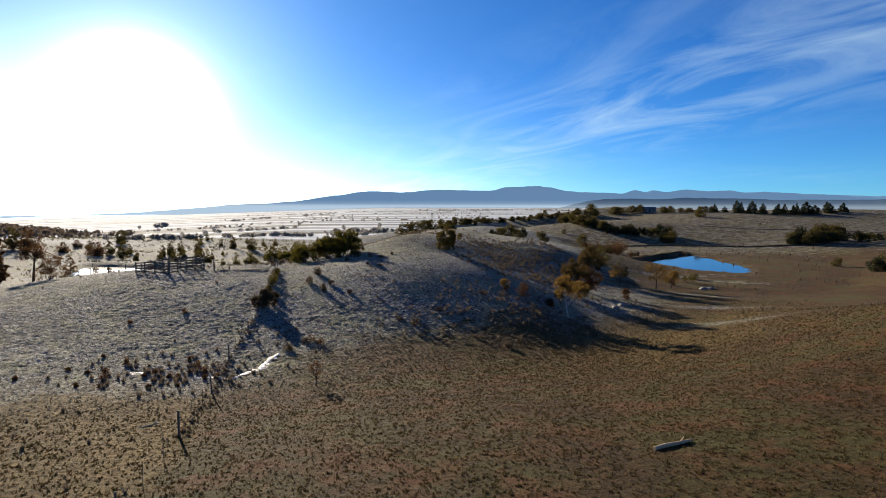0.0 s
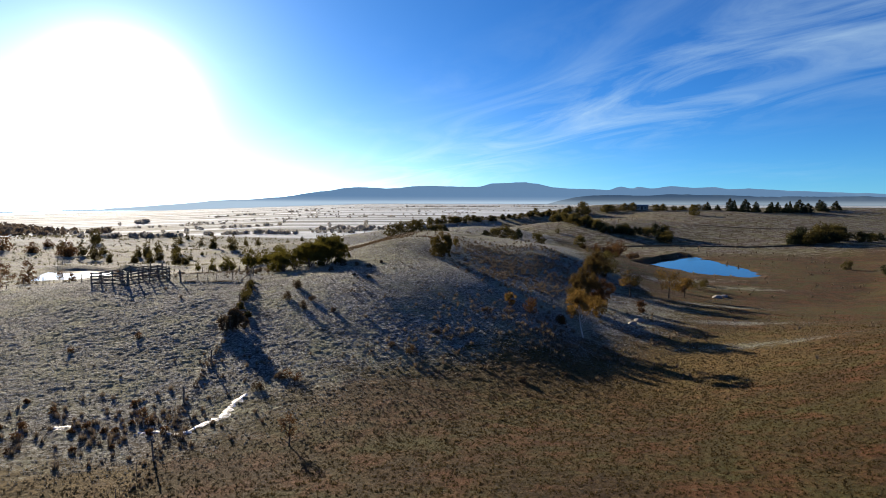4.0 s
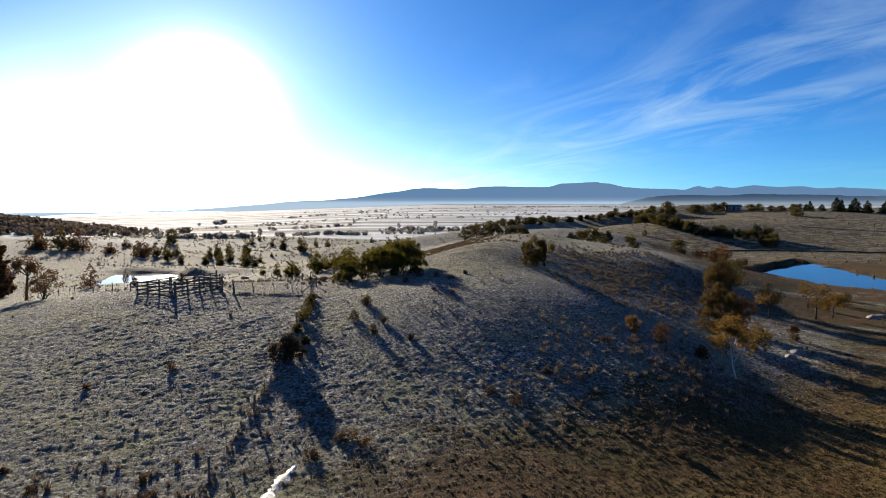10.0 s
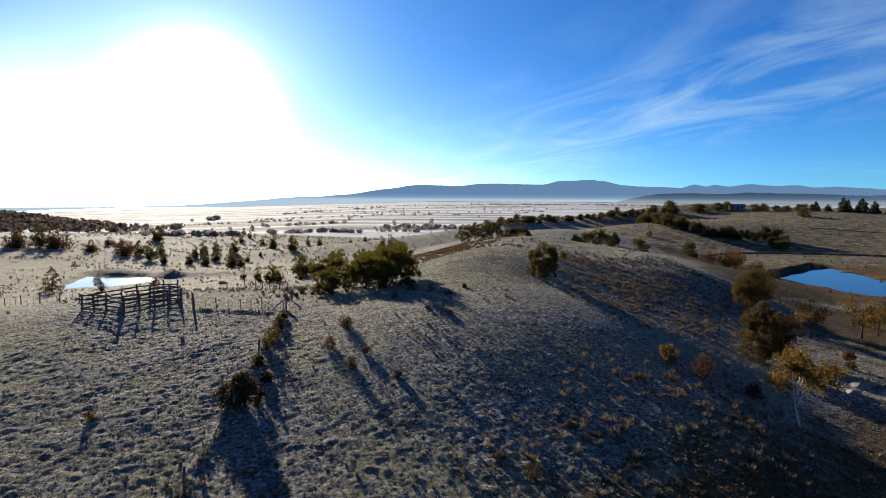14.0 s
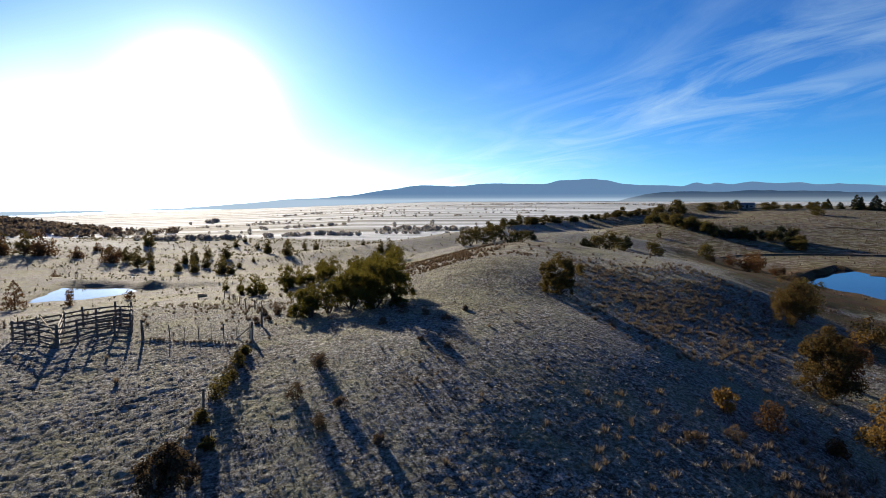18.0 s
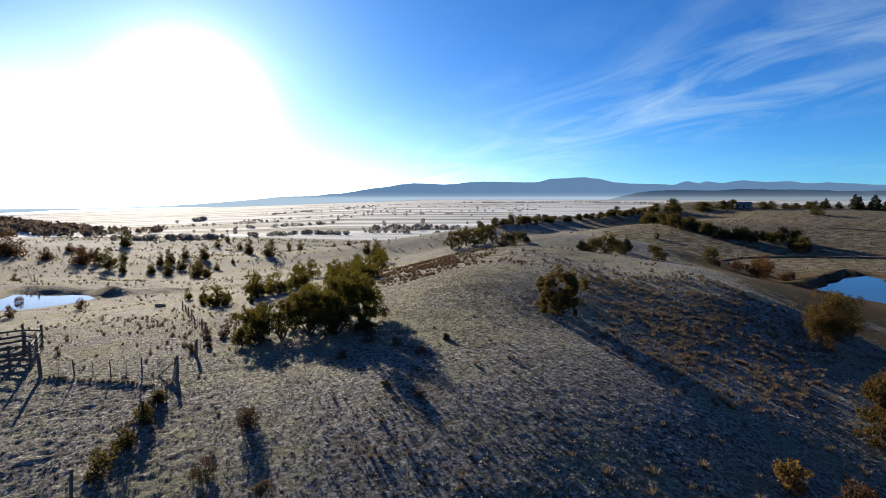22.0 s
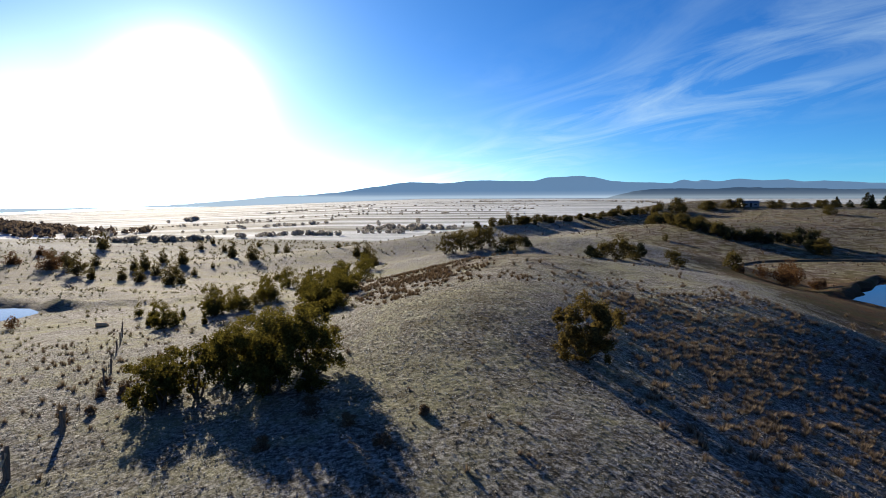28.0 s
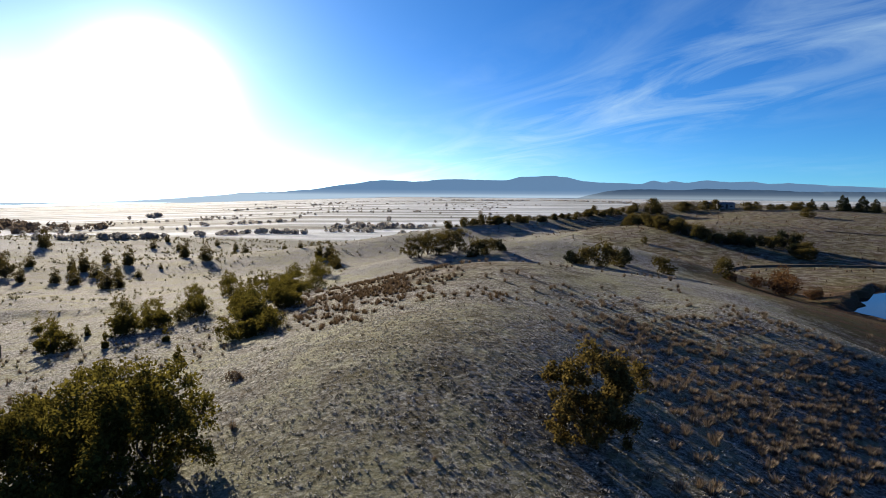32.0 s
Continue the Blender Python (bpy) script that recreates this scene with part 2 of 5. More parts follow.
def ground_material():
    m, nt, b = material("frosted_pasture", 0.95, 0, 0.08)
    pos = node(nt, "ShaderNodeNewGeometry").outputs["Position"]
    frost = node(nt, "ShaderNodeAttribute", attribute_name="frost").outputs["Fac"]
    damp = node(nt, "ShaderNodeAttribute", attribute_name="damp").outputs["Fac"]
    n1 = noise_tex(nt, pos, 3.2, 9.0, 0.78)
    n2 = noise_tex(nt, pos, 0.11, 5.0, 0.6)
    n3 = noise_tex(nt, pos, 4.2, 8.0, 0.80)
    n4 = noise_tex(nt, pos, 0.45, 4.0, 0.6)
    wide = node(nt, "ShaderNodeMapping", {0: pos, "Scale": (0.0024, 0.016, 0.01)}).outputs[0]
    n5 = noise_tex(nt, wide, 1.0, 7.0, 0.62)
    soil = ramp(nt, n1, [(0.32, (0.017, 0.011, 0.005)), (0.50, (0.058, 0.035, 0.015)), (0.70, (0.12, 0.076, 0.032))])
    soil = mixc(nt, ramp(nt, n2, [(0.40, 0.0), (0.60, 0.85)]), soil, mixc(nt, n1, (0.018, 0.018, 0.005), (0.125, 0.112, 0.034)))
    soil = mixc(nt, ramp(nt, n4, [(0.46, 0.0), (0.66, 0.8)]), soil, mixc(nt, n1, (0.034, 0.013, 0.006), (0.19, 0.080, 0.032)))
    straw = node(nt, "ShaderNodeAttribute", attribute_name="straw").outputs["Fac"]
    soil = mixc(nt, straw, soil, ramp(nt, n1, [(0.34, (0.038, 0.027, 0.009)), (0.50, (0.155, 0.105, 0.034)), (0.68, (0.30, 0.215, 0.078))]))
    icy = ramp(nt, n3, [(0.40, (0.034, 0.031, 0.022)), (0.48, (0.135, 0.13, 0.11)), (0.60, (0.52, 0.525, 0.50))])
    patch = mathn(nt, "ADD", mathn(nt, "MULTIPLY", n4, 0.6), mathn(nt, "MULTIPLY", n2, 0.6))
    icy = mixc(nt, ramp(nt, patch, [(0.55, 0.0), (0.72, 0.7)]), icy, mixc(nt, n3, (0.045, 0.043, 0.016), (0.42, 0.42, 0.22)))
    fr = mathn(nt, "ADD", frost, mathn(nt, "MULTIPLY", mathn(nt, "SUBTRACT", n1, 0.5), 1.5))
    fr = mathn(nt, "ADD", fr, mathn(nt, "MULTIPLY", mathn(nt, "SUBTRACT", n4, 0.5), 1.3))
    col = mixc(nt, ramp(nt, fr, [(0.36, 0.0), (0.72, 1.0)]), soil, icy)
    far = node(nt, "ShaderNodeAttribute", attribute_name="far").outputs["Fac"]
    # far plain: frost tones with the pale blue of mist painted in
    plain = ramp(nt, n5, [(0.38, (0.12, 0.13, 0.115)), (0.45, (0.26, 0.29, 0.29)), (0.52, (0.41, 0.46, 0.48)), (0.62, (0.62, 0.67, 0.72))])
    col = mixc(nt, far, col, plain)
    n6 = noise_tex(nt, pos, 17.0, 4.0, 0.7)
    col = mixc(nt, ramp(nt, n6, [(0.38, 0.35), (0.56, 0.0)]), col, (0.012, 0.010, 0.006))
    col = mixc(nt, damp, col, (0.045, 0.036, 0.026))
    nt.links.new(col, b.inputs["Base Color"])
    hgt = mathn(nt, "ADD", mathn(nt, "ADD", n1, mathn(nt, "MULTIPLY", n3, 0.5)), mathn(nt, "MULTIPLY", noise_tex(nt, pos, 0.8, 3.0), 1.2))
    bp = node(nt, "ShaderNodeBump", {"Height": hgt, "Strength": 1.0, "Distance": 0.22})
    nt.links.new(bp.outputs[0], b.inputs["Normal"])
    return m


def leaf_material(name, dark, light, through_col, share=0.4):
    m = bpy.data.materials.new(name)
    m.use_nodes = True
    nt = m.node_tree
    nt.nodes.clear()
    rnd = node(nt, "ShaderNodeNewGeometry").outputs["Random Per Island"]
    col = mixc(nt, rnd, dark, light)
    d = node(nt, "ShaderNodeBsdfDiffuse", {"Color": col})
    t = node(nt, "ShaderNodeBsdfTranslucent", {"Color": mixc(nt, rnd, tuple(0.6 * c for c in through_col), through_col)})
    mix = node(nt, "ShaderNodeMixShader", {0: share, 1: d.outputs[0], 2: t.outputs[0]})
    out = node(nt, "ShaderNodeOutputMaterial")
    nt.links.new(mix.outputs[0], out.inputs[0])
    return m


def grass_material():
    m = bpy.data.materials.new("grass_blades")
    m.use_nodes = True
    nt = m.node_tree
    nt.nodes.clear()
    rnd = node(nt, "ShaderNodeNewGeometry").outputs["Random Per Island"]
    frost = node(nt, "ShaderNodeAttribute", attribute_name="frost").outputs["Fac"]
    dry = mixc(nt, rnd, (0.024, 0.018, 0.008), (0.135, 0.096, 0.040))
    rime = mixc(nt, rnd, (0.075, 0.07, 0.053), (0.54, 0.545, 0.52))
    col = mixc(nt, frost, dry, rime)
    d = node(nt, "ShaderNodeBsdfDiffuse", {"Color": col})
    t = node(nt, "ShaderNodeBsdfTranslucent", {"Color": col})
    mix = node(nt, "ShaderNodeMixShader", {0: 0.35, 1: d.outputs[0], 2: t.outputs[0]})
    out = node(nt, "ShaderNodeOutputMaterial")
    nt.links.new(mix.outputs[0], out.inputs[0])
    return m


def wood_material(name, dark, light, grain=14.0, rough=0.85):
    m, nt, b = material(name, rough, 0, 0.2)
    co = node(nt, "ShaderNodeTexCoord").outputs["Object"]
    mp = node(nt, "ShaderNodeMapping", {0: co, "Scale": (grain, grain, grain * 0.12)}).outputs[0]
    n = noise_tex(nt, mp, 1.0, 6.0, 0.7)
    n2 = noise_tex(nt, co, 2.0, 3.0)
    col = mixc(nt, ramp(nt, n, [(0.3, 0.0), (0.7, 1.0)]), dark, light)
    col = mixc(nt, mathn(nt, "MULTIPLY", n2, 0.4), col, tuple(0.6 * c for c in dark))
    nt.links.new(col, b.inputs["Base Color"])
    bp = node(nt, "ShaderNodeBump", {"Height": n, "Strength": 0.5, "Distance": 0.02})
    nt.links.new(bp.outputs[0], b.inputs["Normal"])
    return m


def plain_material(name, a, c, scale=1.5, rough=0.8, metal=0.0):
    m, nt, b = material(name, rough, metal)
    pos = node(nt, "ShaderNodeNewGeometry").outputs["Position"]
    nt.links.new(mixc(nt, noise_tex(nt, pos, scale, 5.0), a, c), b.inputs["Base Color"])
    return m


def water_material():
    m, nt, b = material("pond_water", 0.06, 0, 0.5)
    b.inputs["Base Color"].default_value = (0.010, 0.016, 0.022, 1)
    b.inputs["IOR"].default_value = 1.33
    pos = node(nt, "ShaderNodeNewGeometry").outputs["Position"]
    bp = node(nt, "ShaderNodeBump", {"Height": noise_tex(nt, pos, 0.7, 3.0), "Strength": 0.04, "Distance": 0.05})
    nt.links.new(bp.outputs[0], b.inputs["Normal"])
    return m


def ice_material():
    m, nt, b = material("white_ice", 0.6, 0, 0.3)
    pos = node(nt, "ShaderNodeNewGeometry").outputs["Position"]
    n = noise_tex(nt, pos, 3.5, 6.0, 0.7)
    nt.links.new(ramp(nt, n, [(0.42, (0.09, 0.085, 0.07)), (0.60, (0.66, 0.67, 0.68))]), b.inputs["Base Color"])
    bp = node(nt, "ShaderNodeBump", {"Height": n, "Strength": 0.5, "Distance": 0.05})
    nt.links.new(bp.outputs[0], b.inputs["Normal"])
    return m


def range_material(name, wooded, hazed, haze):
    """Far mountains: a plain backdrop whose glow paints the blue air light and low mist."""
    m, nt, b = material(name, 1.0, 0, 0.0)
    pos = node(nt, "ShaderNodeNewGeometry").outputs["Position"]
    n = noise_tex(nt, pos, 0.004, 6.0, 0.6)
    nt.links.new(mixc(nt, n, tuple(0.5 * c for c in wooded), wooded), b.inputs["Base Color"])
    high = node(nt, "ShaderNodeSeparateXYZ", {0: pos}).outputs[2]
    # the glow pales towards the foot, painting mist there
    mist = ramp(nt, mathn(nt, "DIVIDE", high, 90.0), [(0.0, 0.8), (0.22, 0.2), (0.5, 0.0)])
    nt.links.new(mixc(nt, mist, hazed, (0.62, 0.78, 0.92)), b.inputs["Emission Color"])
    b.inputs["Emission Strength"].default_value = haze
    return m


GROUND, GRASS = ground_material(), grass_material()
LEAF_OLIVE = leaf_material("olive_leaves", (0.012, 0.014, 0.004), (0.070, 0.066, 0.018), (0.19, 0.16, 0.03), 0.31)
# far trees: haze painted in as pale grey leaf colours
LEAF_FAR = leaf_material("haze_paled_leaves", (0.16, 0.16, 0.15), (0.42, 0.41, 0.39), (0.46, 0.43, 0.38), 0.5)
# hill bushes: brown with haze mixed into the leaf colour
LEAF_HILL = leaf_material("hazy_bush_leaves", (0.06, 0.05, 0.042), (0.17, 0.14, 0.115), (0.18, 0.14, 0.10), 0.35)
LEAF_RIME = leaf_material("rimed_tufts", (0.025, 0.025, 0.011), (0.24, 0.23, 0.15), (0.25, 0.22, 0.12), 0.3)
LEAF_TUFT = leaf_material("brown_tufts", (0.06, 0.045, 0.03), (0.34, 0.275, 0.20), (0.20, 0.15, 0.09), 0.25)
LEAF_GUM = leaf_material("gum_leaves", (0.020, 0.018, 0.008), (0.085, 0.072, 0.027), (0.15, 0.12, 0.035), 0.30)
LEAF_GOLD = leaf_material("golden_leaves", (0.055, 0.036, 0.012), (0.20, 0.13, 0.042), (0.26, 0.155, 0.04), 0.36)
LEAF_OCHRE = leaf_material("ochre_leaves", (0.026, 0.019, 0.009), (0.105, 0.076, 0.030), (0.15, 0.10, 0.034), 0.30)
LEAF_KNOLL = leaf_material("brownish_gum_leaves", (0.026, 0.021, 0.009), (0.11, 0.085, 0.031), (0.19, 0.14, 0.04), 0.32)
LEAF_RUST = leaf_material("rusty_leaves", (0.034, 0.019, 0.011), (0.125, 0.074, 0.036), (0.16, 0.085, 0.034), 0.28)
LEAF_DARK = leaf_material("dark_needles", (0.014, 0.020, 0.012), (0.05, 0.055, 0.028), (0.07, 0.07, 0.03), 0.2)
BARK = wood_material("dark_bark", (0.030, 0.022, 0.015), (0.12, 0.09, 0.065), 9.0)
BIRCH_BARK = wood_material("white_bark", (0.30, 0.27, 0.22), (0.80, 0.76, 0.68), 5.0)
TIMBER = wood_material("weathered_timber", (0.055, 0.045, 0.036), (0.21, 0.18, 0.145), 12.0)
PALE_TIMBER = wood_material("pale_timber", (0.38, 0.26, 0.13), (0.70, 0.52, 0.32), 12.0)
# soil of the track, and the painted shade of the ditch
DARK_STRIP = plain_material("track_soil_ditch_shade", (0.035, 0.028, 0.018), (0.10, 0.078, 0.05), 0.6, 0.95)
WIRE = plain_material("rusty_wire", (0.05, 0.042, 0.036), (0.11, 0.09, 0.075), 3.0, 0.9)
WATER, ICE = water_material(), ice_material()
WALL_WHITE = plain_material("white_boards", (0.22, 0.21, 0.19), (0.32, 0.31, 0.285), 0.8)
ROOF_GREY = plain_material("grey_iron_roof", (0.10, 0.10, 0.105), (0.18, 0.18, 0.185), 0.8, 0.8)
SHED_DARK = wood_material("dark_shed_boards", (0.035, 0.028, 0.022), (0.11, 0.085, 0.065), 6.0)
STONE = plain_material("grey_stone", (0.10, 0.09, 0.08), (0.28, 0.26, 0.23), 6.0)
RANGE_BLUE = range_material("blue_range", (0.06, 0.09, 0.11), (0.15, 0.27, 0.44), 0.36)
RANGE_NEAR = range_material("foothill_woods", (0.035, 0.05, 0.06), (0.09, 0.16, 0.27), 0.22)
GLASS = plain_material("window_glass", (0.02, 0.025, 0.03), (0.04, 0.05, 0.06), 1.0, 0.1)


# ---- mesh building ----
class Mesh:
    def __init__(self):
        self.v, self.f = [], []

    def tube(self, points, radii, sides=6):
        points = [Vector(p) for p in points]
        base = len(self.v)
        for i, (p, r) in enumerate(zip(points, radii)):
            d = (points[min(i + 1, len(points) - 1)] - points[max(i - 1, 0)]).normalized()
            a = d.orthogonal().normalized()
            b = d.cross(a)
            for k in range(sides):
                g = 2 * math.pi * k / sides
                self.v.append(p + r * (math.cos(g) * a + math.sin(g) * b))
        for i in range(len(points) - 1):
            for k in range(sides):
                n = (k + 1) % sides
                self.f.append((base + i * sides + k, base + i * sides + n, base + (i + 1) * sides + n, base + (i + 1) * sides + k))
        self.f.append(tuple(base + k for k in reversed(range(sides))))
        self.f.append(tuple(base + (len(points) - 1) * sides + k for k in range(sides)))
        return self

    def box(self, size, at=(0, 0, 0), turn=None):
        base = len(self.v)
        m = turn or Matrix.Identity(3)
        for z in (-0.5, 0.5):
            for x, y in ((-0.5, -0.5), (0.5, -0.5), (0.5, 0.5), (-0.5, 0.5)):
                self.v.append(Vector(at) + m @ Vector((x * size[0], y * size[1], z * size[2])))
        for f in ((3, 2, 1, 0), (4, 5, 6, 7), (0, 1, 5, 4), (1, 2, 6, 5), (2, 3, 7, 6), (3, 0, 4, 7)):
            self.f.append(tuple(base + i for i in f))
        return self

    def data(self, name, mat, smooth=False):
        me = bpy.data.meshes.new(name)
        me.from_pydata([tuple(p) for p in self.v], [], self.f)
        me.materials.append(mat)
        if smooth:
            me.shade_smooth()
        return me


def array_mesh(name, verts, faces, mat, attrs=()):
    me = bpy.data.meshes.new(name)
    me.from_pydata(verts, [], faces)
    me.materials.append(mat)
    for key, values in attrs:
        at = me.attributes.new(key, "FLOAT", "POINT")
        at.data.foreach_set("value", np.asarray(values, np.float32))
    return me


def thing(name, label, category, at, turn=0.0, group="", scale=1.0):
    ob = new(name)
    ob.empty_display_size = 0.3
    ob.location, ob.rotation_euler, ob.scale = at, (0, 0, radians(turn)), (scale,) * 3
    return tagged(ob, label, category, group)


def part(name, mesh, parent, label="", at=(0, 0, 0), turn=(0, 0, 0)):
    ob = new(name, mesh)
    ob.parent = parent
    ob.location, ob.rotation_euler = at, turn
    return tagged(ob, label)


def leaves(name, rng, blobs, count, size, mat, shell=0.5, flat=1.0):
    """A crown of many small leaf cards in overlapping uneven clumps."""
    blobs = np.array(blobs, float)
    if count >= 2000:   # each clump breaks into smaller sprays
        d = rng.normal(size=(len(blobs), 7, 3))
        d /= np.linalg.norm(d, axis=2)[..., None]
        d[..., 2] = np.where(rng.random(d.shape[:2]) < 0.6, np.abs(d[..., 2]), d[..., 2])
        r = blobs[:, None, 3] * rng.uniform(0.28, 0.5, (len(blobs), 7))
        c = blobs[:, None, :3] + d * blobs[:, None, 3:] * rng.uniform(0.55, 1.0, (len(blobs), 7))[..., None]
        blobs = np.concatenate([c.reshape(-1, 3), r.reshape(-1, 1)], 1)
        shell = 0.25
    pick = rng.choice(len(blobs), count, p=blobs[:, 3] ** 2 / (blobs[:, 3] ** 2).sum())
    d = rng.normal(size=(count, 3))
    d /= np.linalg.norm(d, axis=1)[:, None]
    r = blobs[pick, 3] * (shell + (1 - shell) * rng.random(count) ** 0.6) * (1 + 0.16 * rng.normal(size=count))
    c = blobs[pick, :3] + d * r[:, None] * np.array((1, 1, flat))
    c[:, 2] = np.maximum(c[:, 2], 0.05)
    a = rng.normal(size=(count, 3))
    a /= np.linalg.norm(a, axis=1)[:, None]
    b = np.cross(a, d + 0.5 * rng.normal(size=(count, 3)))
    b /= np.linalg.norm(b, axis=1)[:, None] + 1e-9
    s = size * (0.6 + 0.8 * rng.random(count))[:, None]
    v = np.stack([c - a * s * 0.5, c + b * s * 0.32, c + a * s * 0.6, c - b * s * 0.32], 1).reshape(-1, 3)
    f = np.arange(count * 4).reshape(-1, 4)
    return array_mesh(name, v, f, mat)


def bough(rng, start, end, sag, n=4):
    s, e = Vector(start), Vector(end)
    out = []
    for i in range(n + 1):
        t = i / n
        p = s.lerp(e, t) + Vector((rng.normal(), rng.normal(), rng.normal() + sag)) * 0.05 * (e - s).length * math.sin(math.pi * t)
        out.append(p)
    return out


# ---- ground, water and distance ----
def frost_cover(x, y):
    """How much of the grass is white with rime: little on the near slope, most on the knoll and in the valley."""
    wob = 5 * vnoise(x / 9, y / 9) + 2.5 * vnoise(x / 3, y / 3)
    line = y - 47 - 0.62 * (x + 12) + wob               # the gully's foot divides brown from white
    f = 0.78 * step(-9, 9, line) * step(46, 24, x - 0.12 * (y - 70) + wob)
    f = np.maximum(f, 0.72 * step(-9.5, -12.5, x + 0.11 * (y - 25) + 0.2 * wob) * step(38, 47, y + 0.6 * wob))
    f = f - 0.18 * bump(x, y, 0, 104, 6, 12, 1.0) - 0.35 * bump(x, y, 2, 140, 14, 12, 1.0)
    f = np.where(y > 120, np.minimum(f, 0.75), f)
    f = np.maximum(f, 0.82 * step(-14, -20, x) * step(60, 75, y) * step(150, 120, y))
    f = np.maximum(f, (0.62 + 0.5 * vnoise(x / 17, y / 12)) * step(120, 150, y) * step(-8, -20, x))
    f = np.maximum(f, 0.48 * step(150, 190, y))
    # rime that the low sun has not reached yet behind the trees of the gully
    for cx, cy, s in ((33, 66, 3.2), (38, 77, 3.4), (45, 92, 3.6), (62, 113, 6)):
        f = np.maximum(f, bump(x, y, cx, cy, 7, s * 0.45, 0.6, -22))
    f = np.maximum(f, bump(x, y, 54, 122, 12, 3, 0.6, 10))
    return np.clip(f, 0, 1)


def lumps(x, y):
    near = step(150, 100, y) * step(70, 45, np.abs(x)) * (1 - 0.68 * step(-16, -9, x) * step(58, 74, y)) * (1 - 0.5 * step(50, 40, y)) * (1 - 0.6 * step(-14, -18, x) * step(84, 92, y))
    return near * (0.05 * vnoise(x / 1.3, y / 1.1) + 0.13 * np.abs(vnoise((x + 0.6 * y) / 0.62 + 40, (y - 0.5 * x) / 0.58)) + 0.20 * np.abs(vnoise(x / 0.31 + 11, y / 0.29)))


def build_ground():
    xs = axis_steps(-34, 24, 0.17, 4900, 1.042)
    ys = axis_steps(36, 108, 0.17, 4900, 1.042)
    X, Y = np.meshgrid(xs, ys, indexing="ij")
    Z = land(X, Y)
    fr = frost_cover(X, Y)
    Z = Z + lumps(X, Y) * (0.55 + 0.45 * fr)
    nx, ny = X.shape
    i = (np.arange(nx - 1)[:, None] * ny + np.arange(ny - 1)[None]).ravel()
    quads = np.stack([i, i + ny, i + ny + 1, i + 1], -1)
    gr, gl = shore_gap(X, Y, RIGHT_SHORE), shore_gap(X, Y, LEFT_SHORE)
    damp = 0.5 * step(2.5, 0.5, np.minimum(np.abs(gr), np.abs(gl)))
    straw = step(1.0, -1.0, X + 9.0 + 0.135 * (Y - 14)) * step(47, 39, Y + 3 * vnoise(X / 5, Y / 5)) * (0.75 + 0.5 * vnoise(X / 3, Y / 3))
    straw = np.maximum(straw, 0.7 * bump(X, Y, 24, 62, 14, 6, 1.0, 25))
    # where the plain takes its mist-paled colour
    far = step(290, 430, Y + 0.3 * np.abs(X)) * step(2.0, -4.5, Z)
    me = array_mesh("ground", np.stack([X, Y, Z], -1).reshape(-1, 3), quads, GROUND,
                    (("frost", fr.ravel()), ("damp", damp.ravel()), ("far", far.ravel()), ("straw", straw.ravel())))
    me.shade_smooth()
    return tagged(new("ground", me), "rolling winter pasture, brown grass partly white with frost", "ground", kind="structure")


build_ground()


def build_water(name, shore, level, label):
    c = np.mean(shore, 0)
    bm = bmesh.new()
    vs = [bm.verts.new((c[0] + (x - c[0]) * 1.12, c[1] + (y - c[1]) * 1.12, level)) for x, y in shore]
    bm.faces.new(vs)
    me = bpy.data.meshes.new(name)
    bm.to_mesh(me)
    bm.free()
    me.materials.append(WATER)
    tagged(new(name, me), label, "water", kind="structure")


build_water("water_1", LEFT_SHORE, POND_LEFT, "still farm pond shining white under the low sun")
build_water("water_2", RIGHT_SHORE, POND_RIGHT, "still blue farm dam below the brown slope")


def ridge_line(name, label, mat, reach, height, lo, hi, foot):
    """A mountain range on an arc, its crest given in degrees above eye level by height(bearing)."""
    rng = np.random.default_rng(11)
    n = 420
    b = np.linspace(lo, hi, n)
    crest = 14 + reach * np.tan(np.radians(height(b) + 0.05 * vnoise(b * 1.3, b * 0 + reach) + 0.03 * vnoise(b * 4, b * 0 + 3)))
    rows = []
    for t, out in ((0.0, -160), (0.35, -90), (0.7, -40), (1.0, 0), (0.6, 120)):
        rad = reach + out + 25 * vnoise(b * 0.8 + 7 * t, b * 0 + t * 9)
        rows.append(np.stack([rad * np.sin(np.radians(b)), 40 + rad * np.cos(np.radians(b)), foot + (crest - foot) * (t + (0.08 * vnoise(b * 2, b * 0 + t * 5) if 0 < t < 1 else 0))], -1))
    v = np.concatenate(rows)
    i = (np.arange(len(rows) - 1)[:, None] * n + np.arange(n - 1)[None]).ravel()
    me = array_mesh(name, v, np.stack([i, i + 1, i + n + 1, i + n], -1), mat)
    me.shade_smooth()
    tagged(new(name, me), label, "mountains", kind="structure")


def hump(b, c, w):
    return np.exp(-0.5 * ((b - c) / w) ** 2)


# bearing and crest of the long range, in degrees
CREST = [(-40, -1.4), (-24, -0.8), (-18.3, -0.38), (-15.3, -0.06), (-12.3, 0.02), (-9.2, 0.29), (-6.0, 0.79), (-2.7, 1.24), (0.4, 1.1), (3.7, 1.38), (7.2, 1.29), (9.0, 1.3), (10.1, 1.61), (13.4, 1.73), (14.6, 1.56), (15.9, 1.26), (18.3, 1.1), (20.9, 1.0),
         (21.9, 1.32), (22.9, 1.1), (23.5, 1.3), (24.7, 1.1), (26.2, 1.33), (28.3, 1.14), (29.9, 1.22), (30.9, 0.99), (32.6, 1.08), (35.4, 0.89), (42, 0.6)]


def main_range(b):
    return np.interp(b, [c[0] for c in CREST], [c[1] for c in CREST])


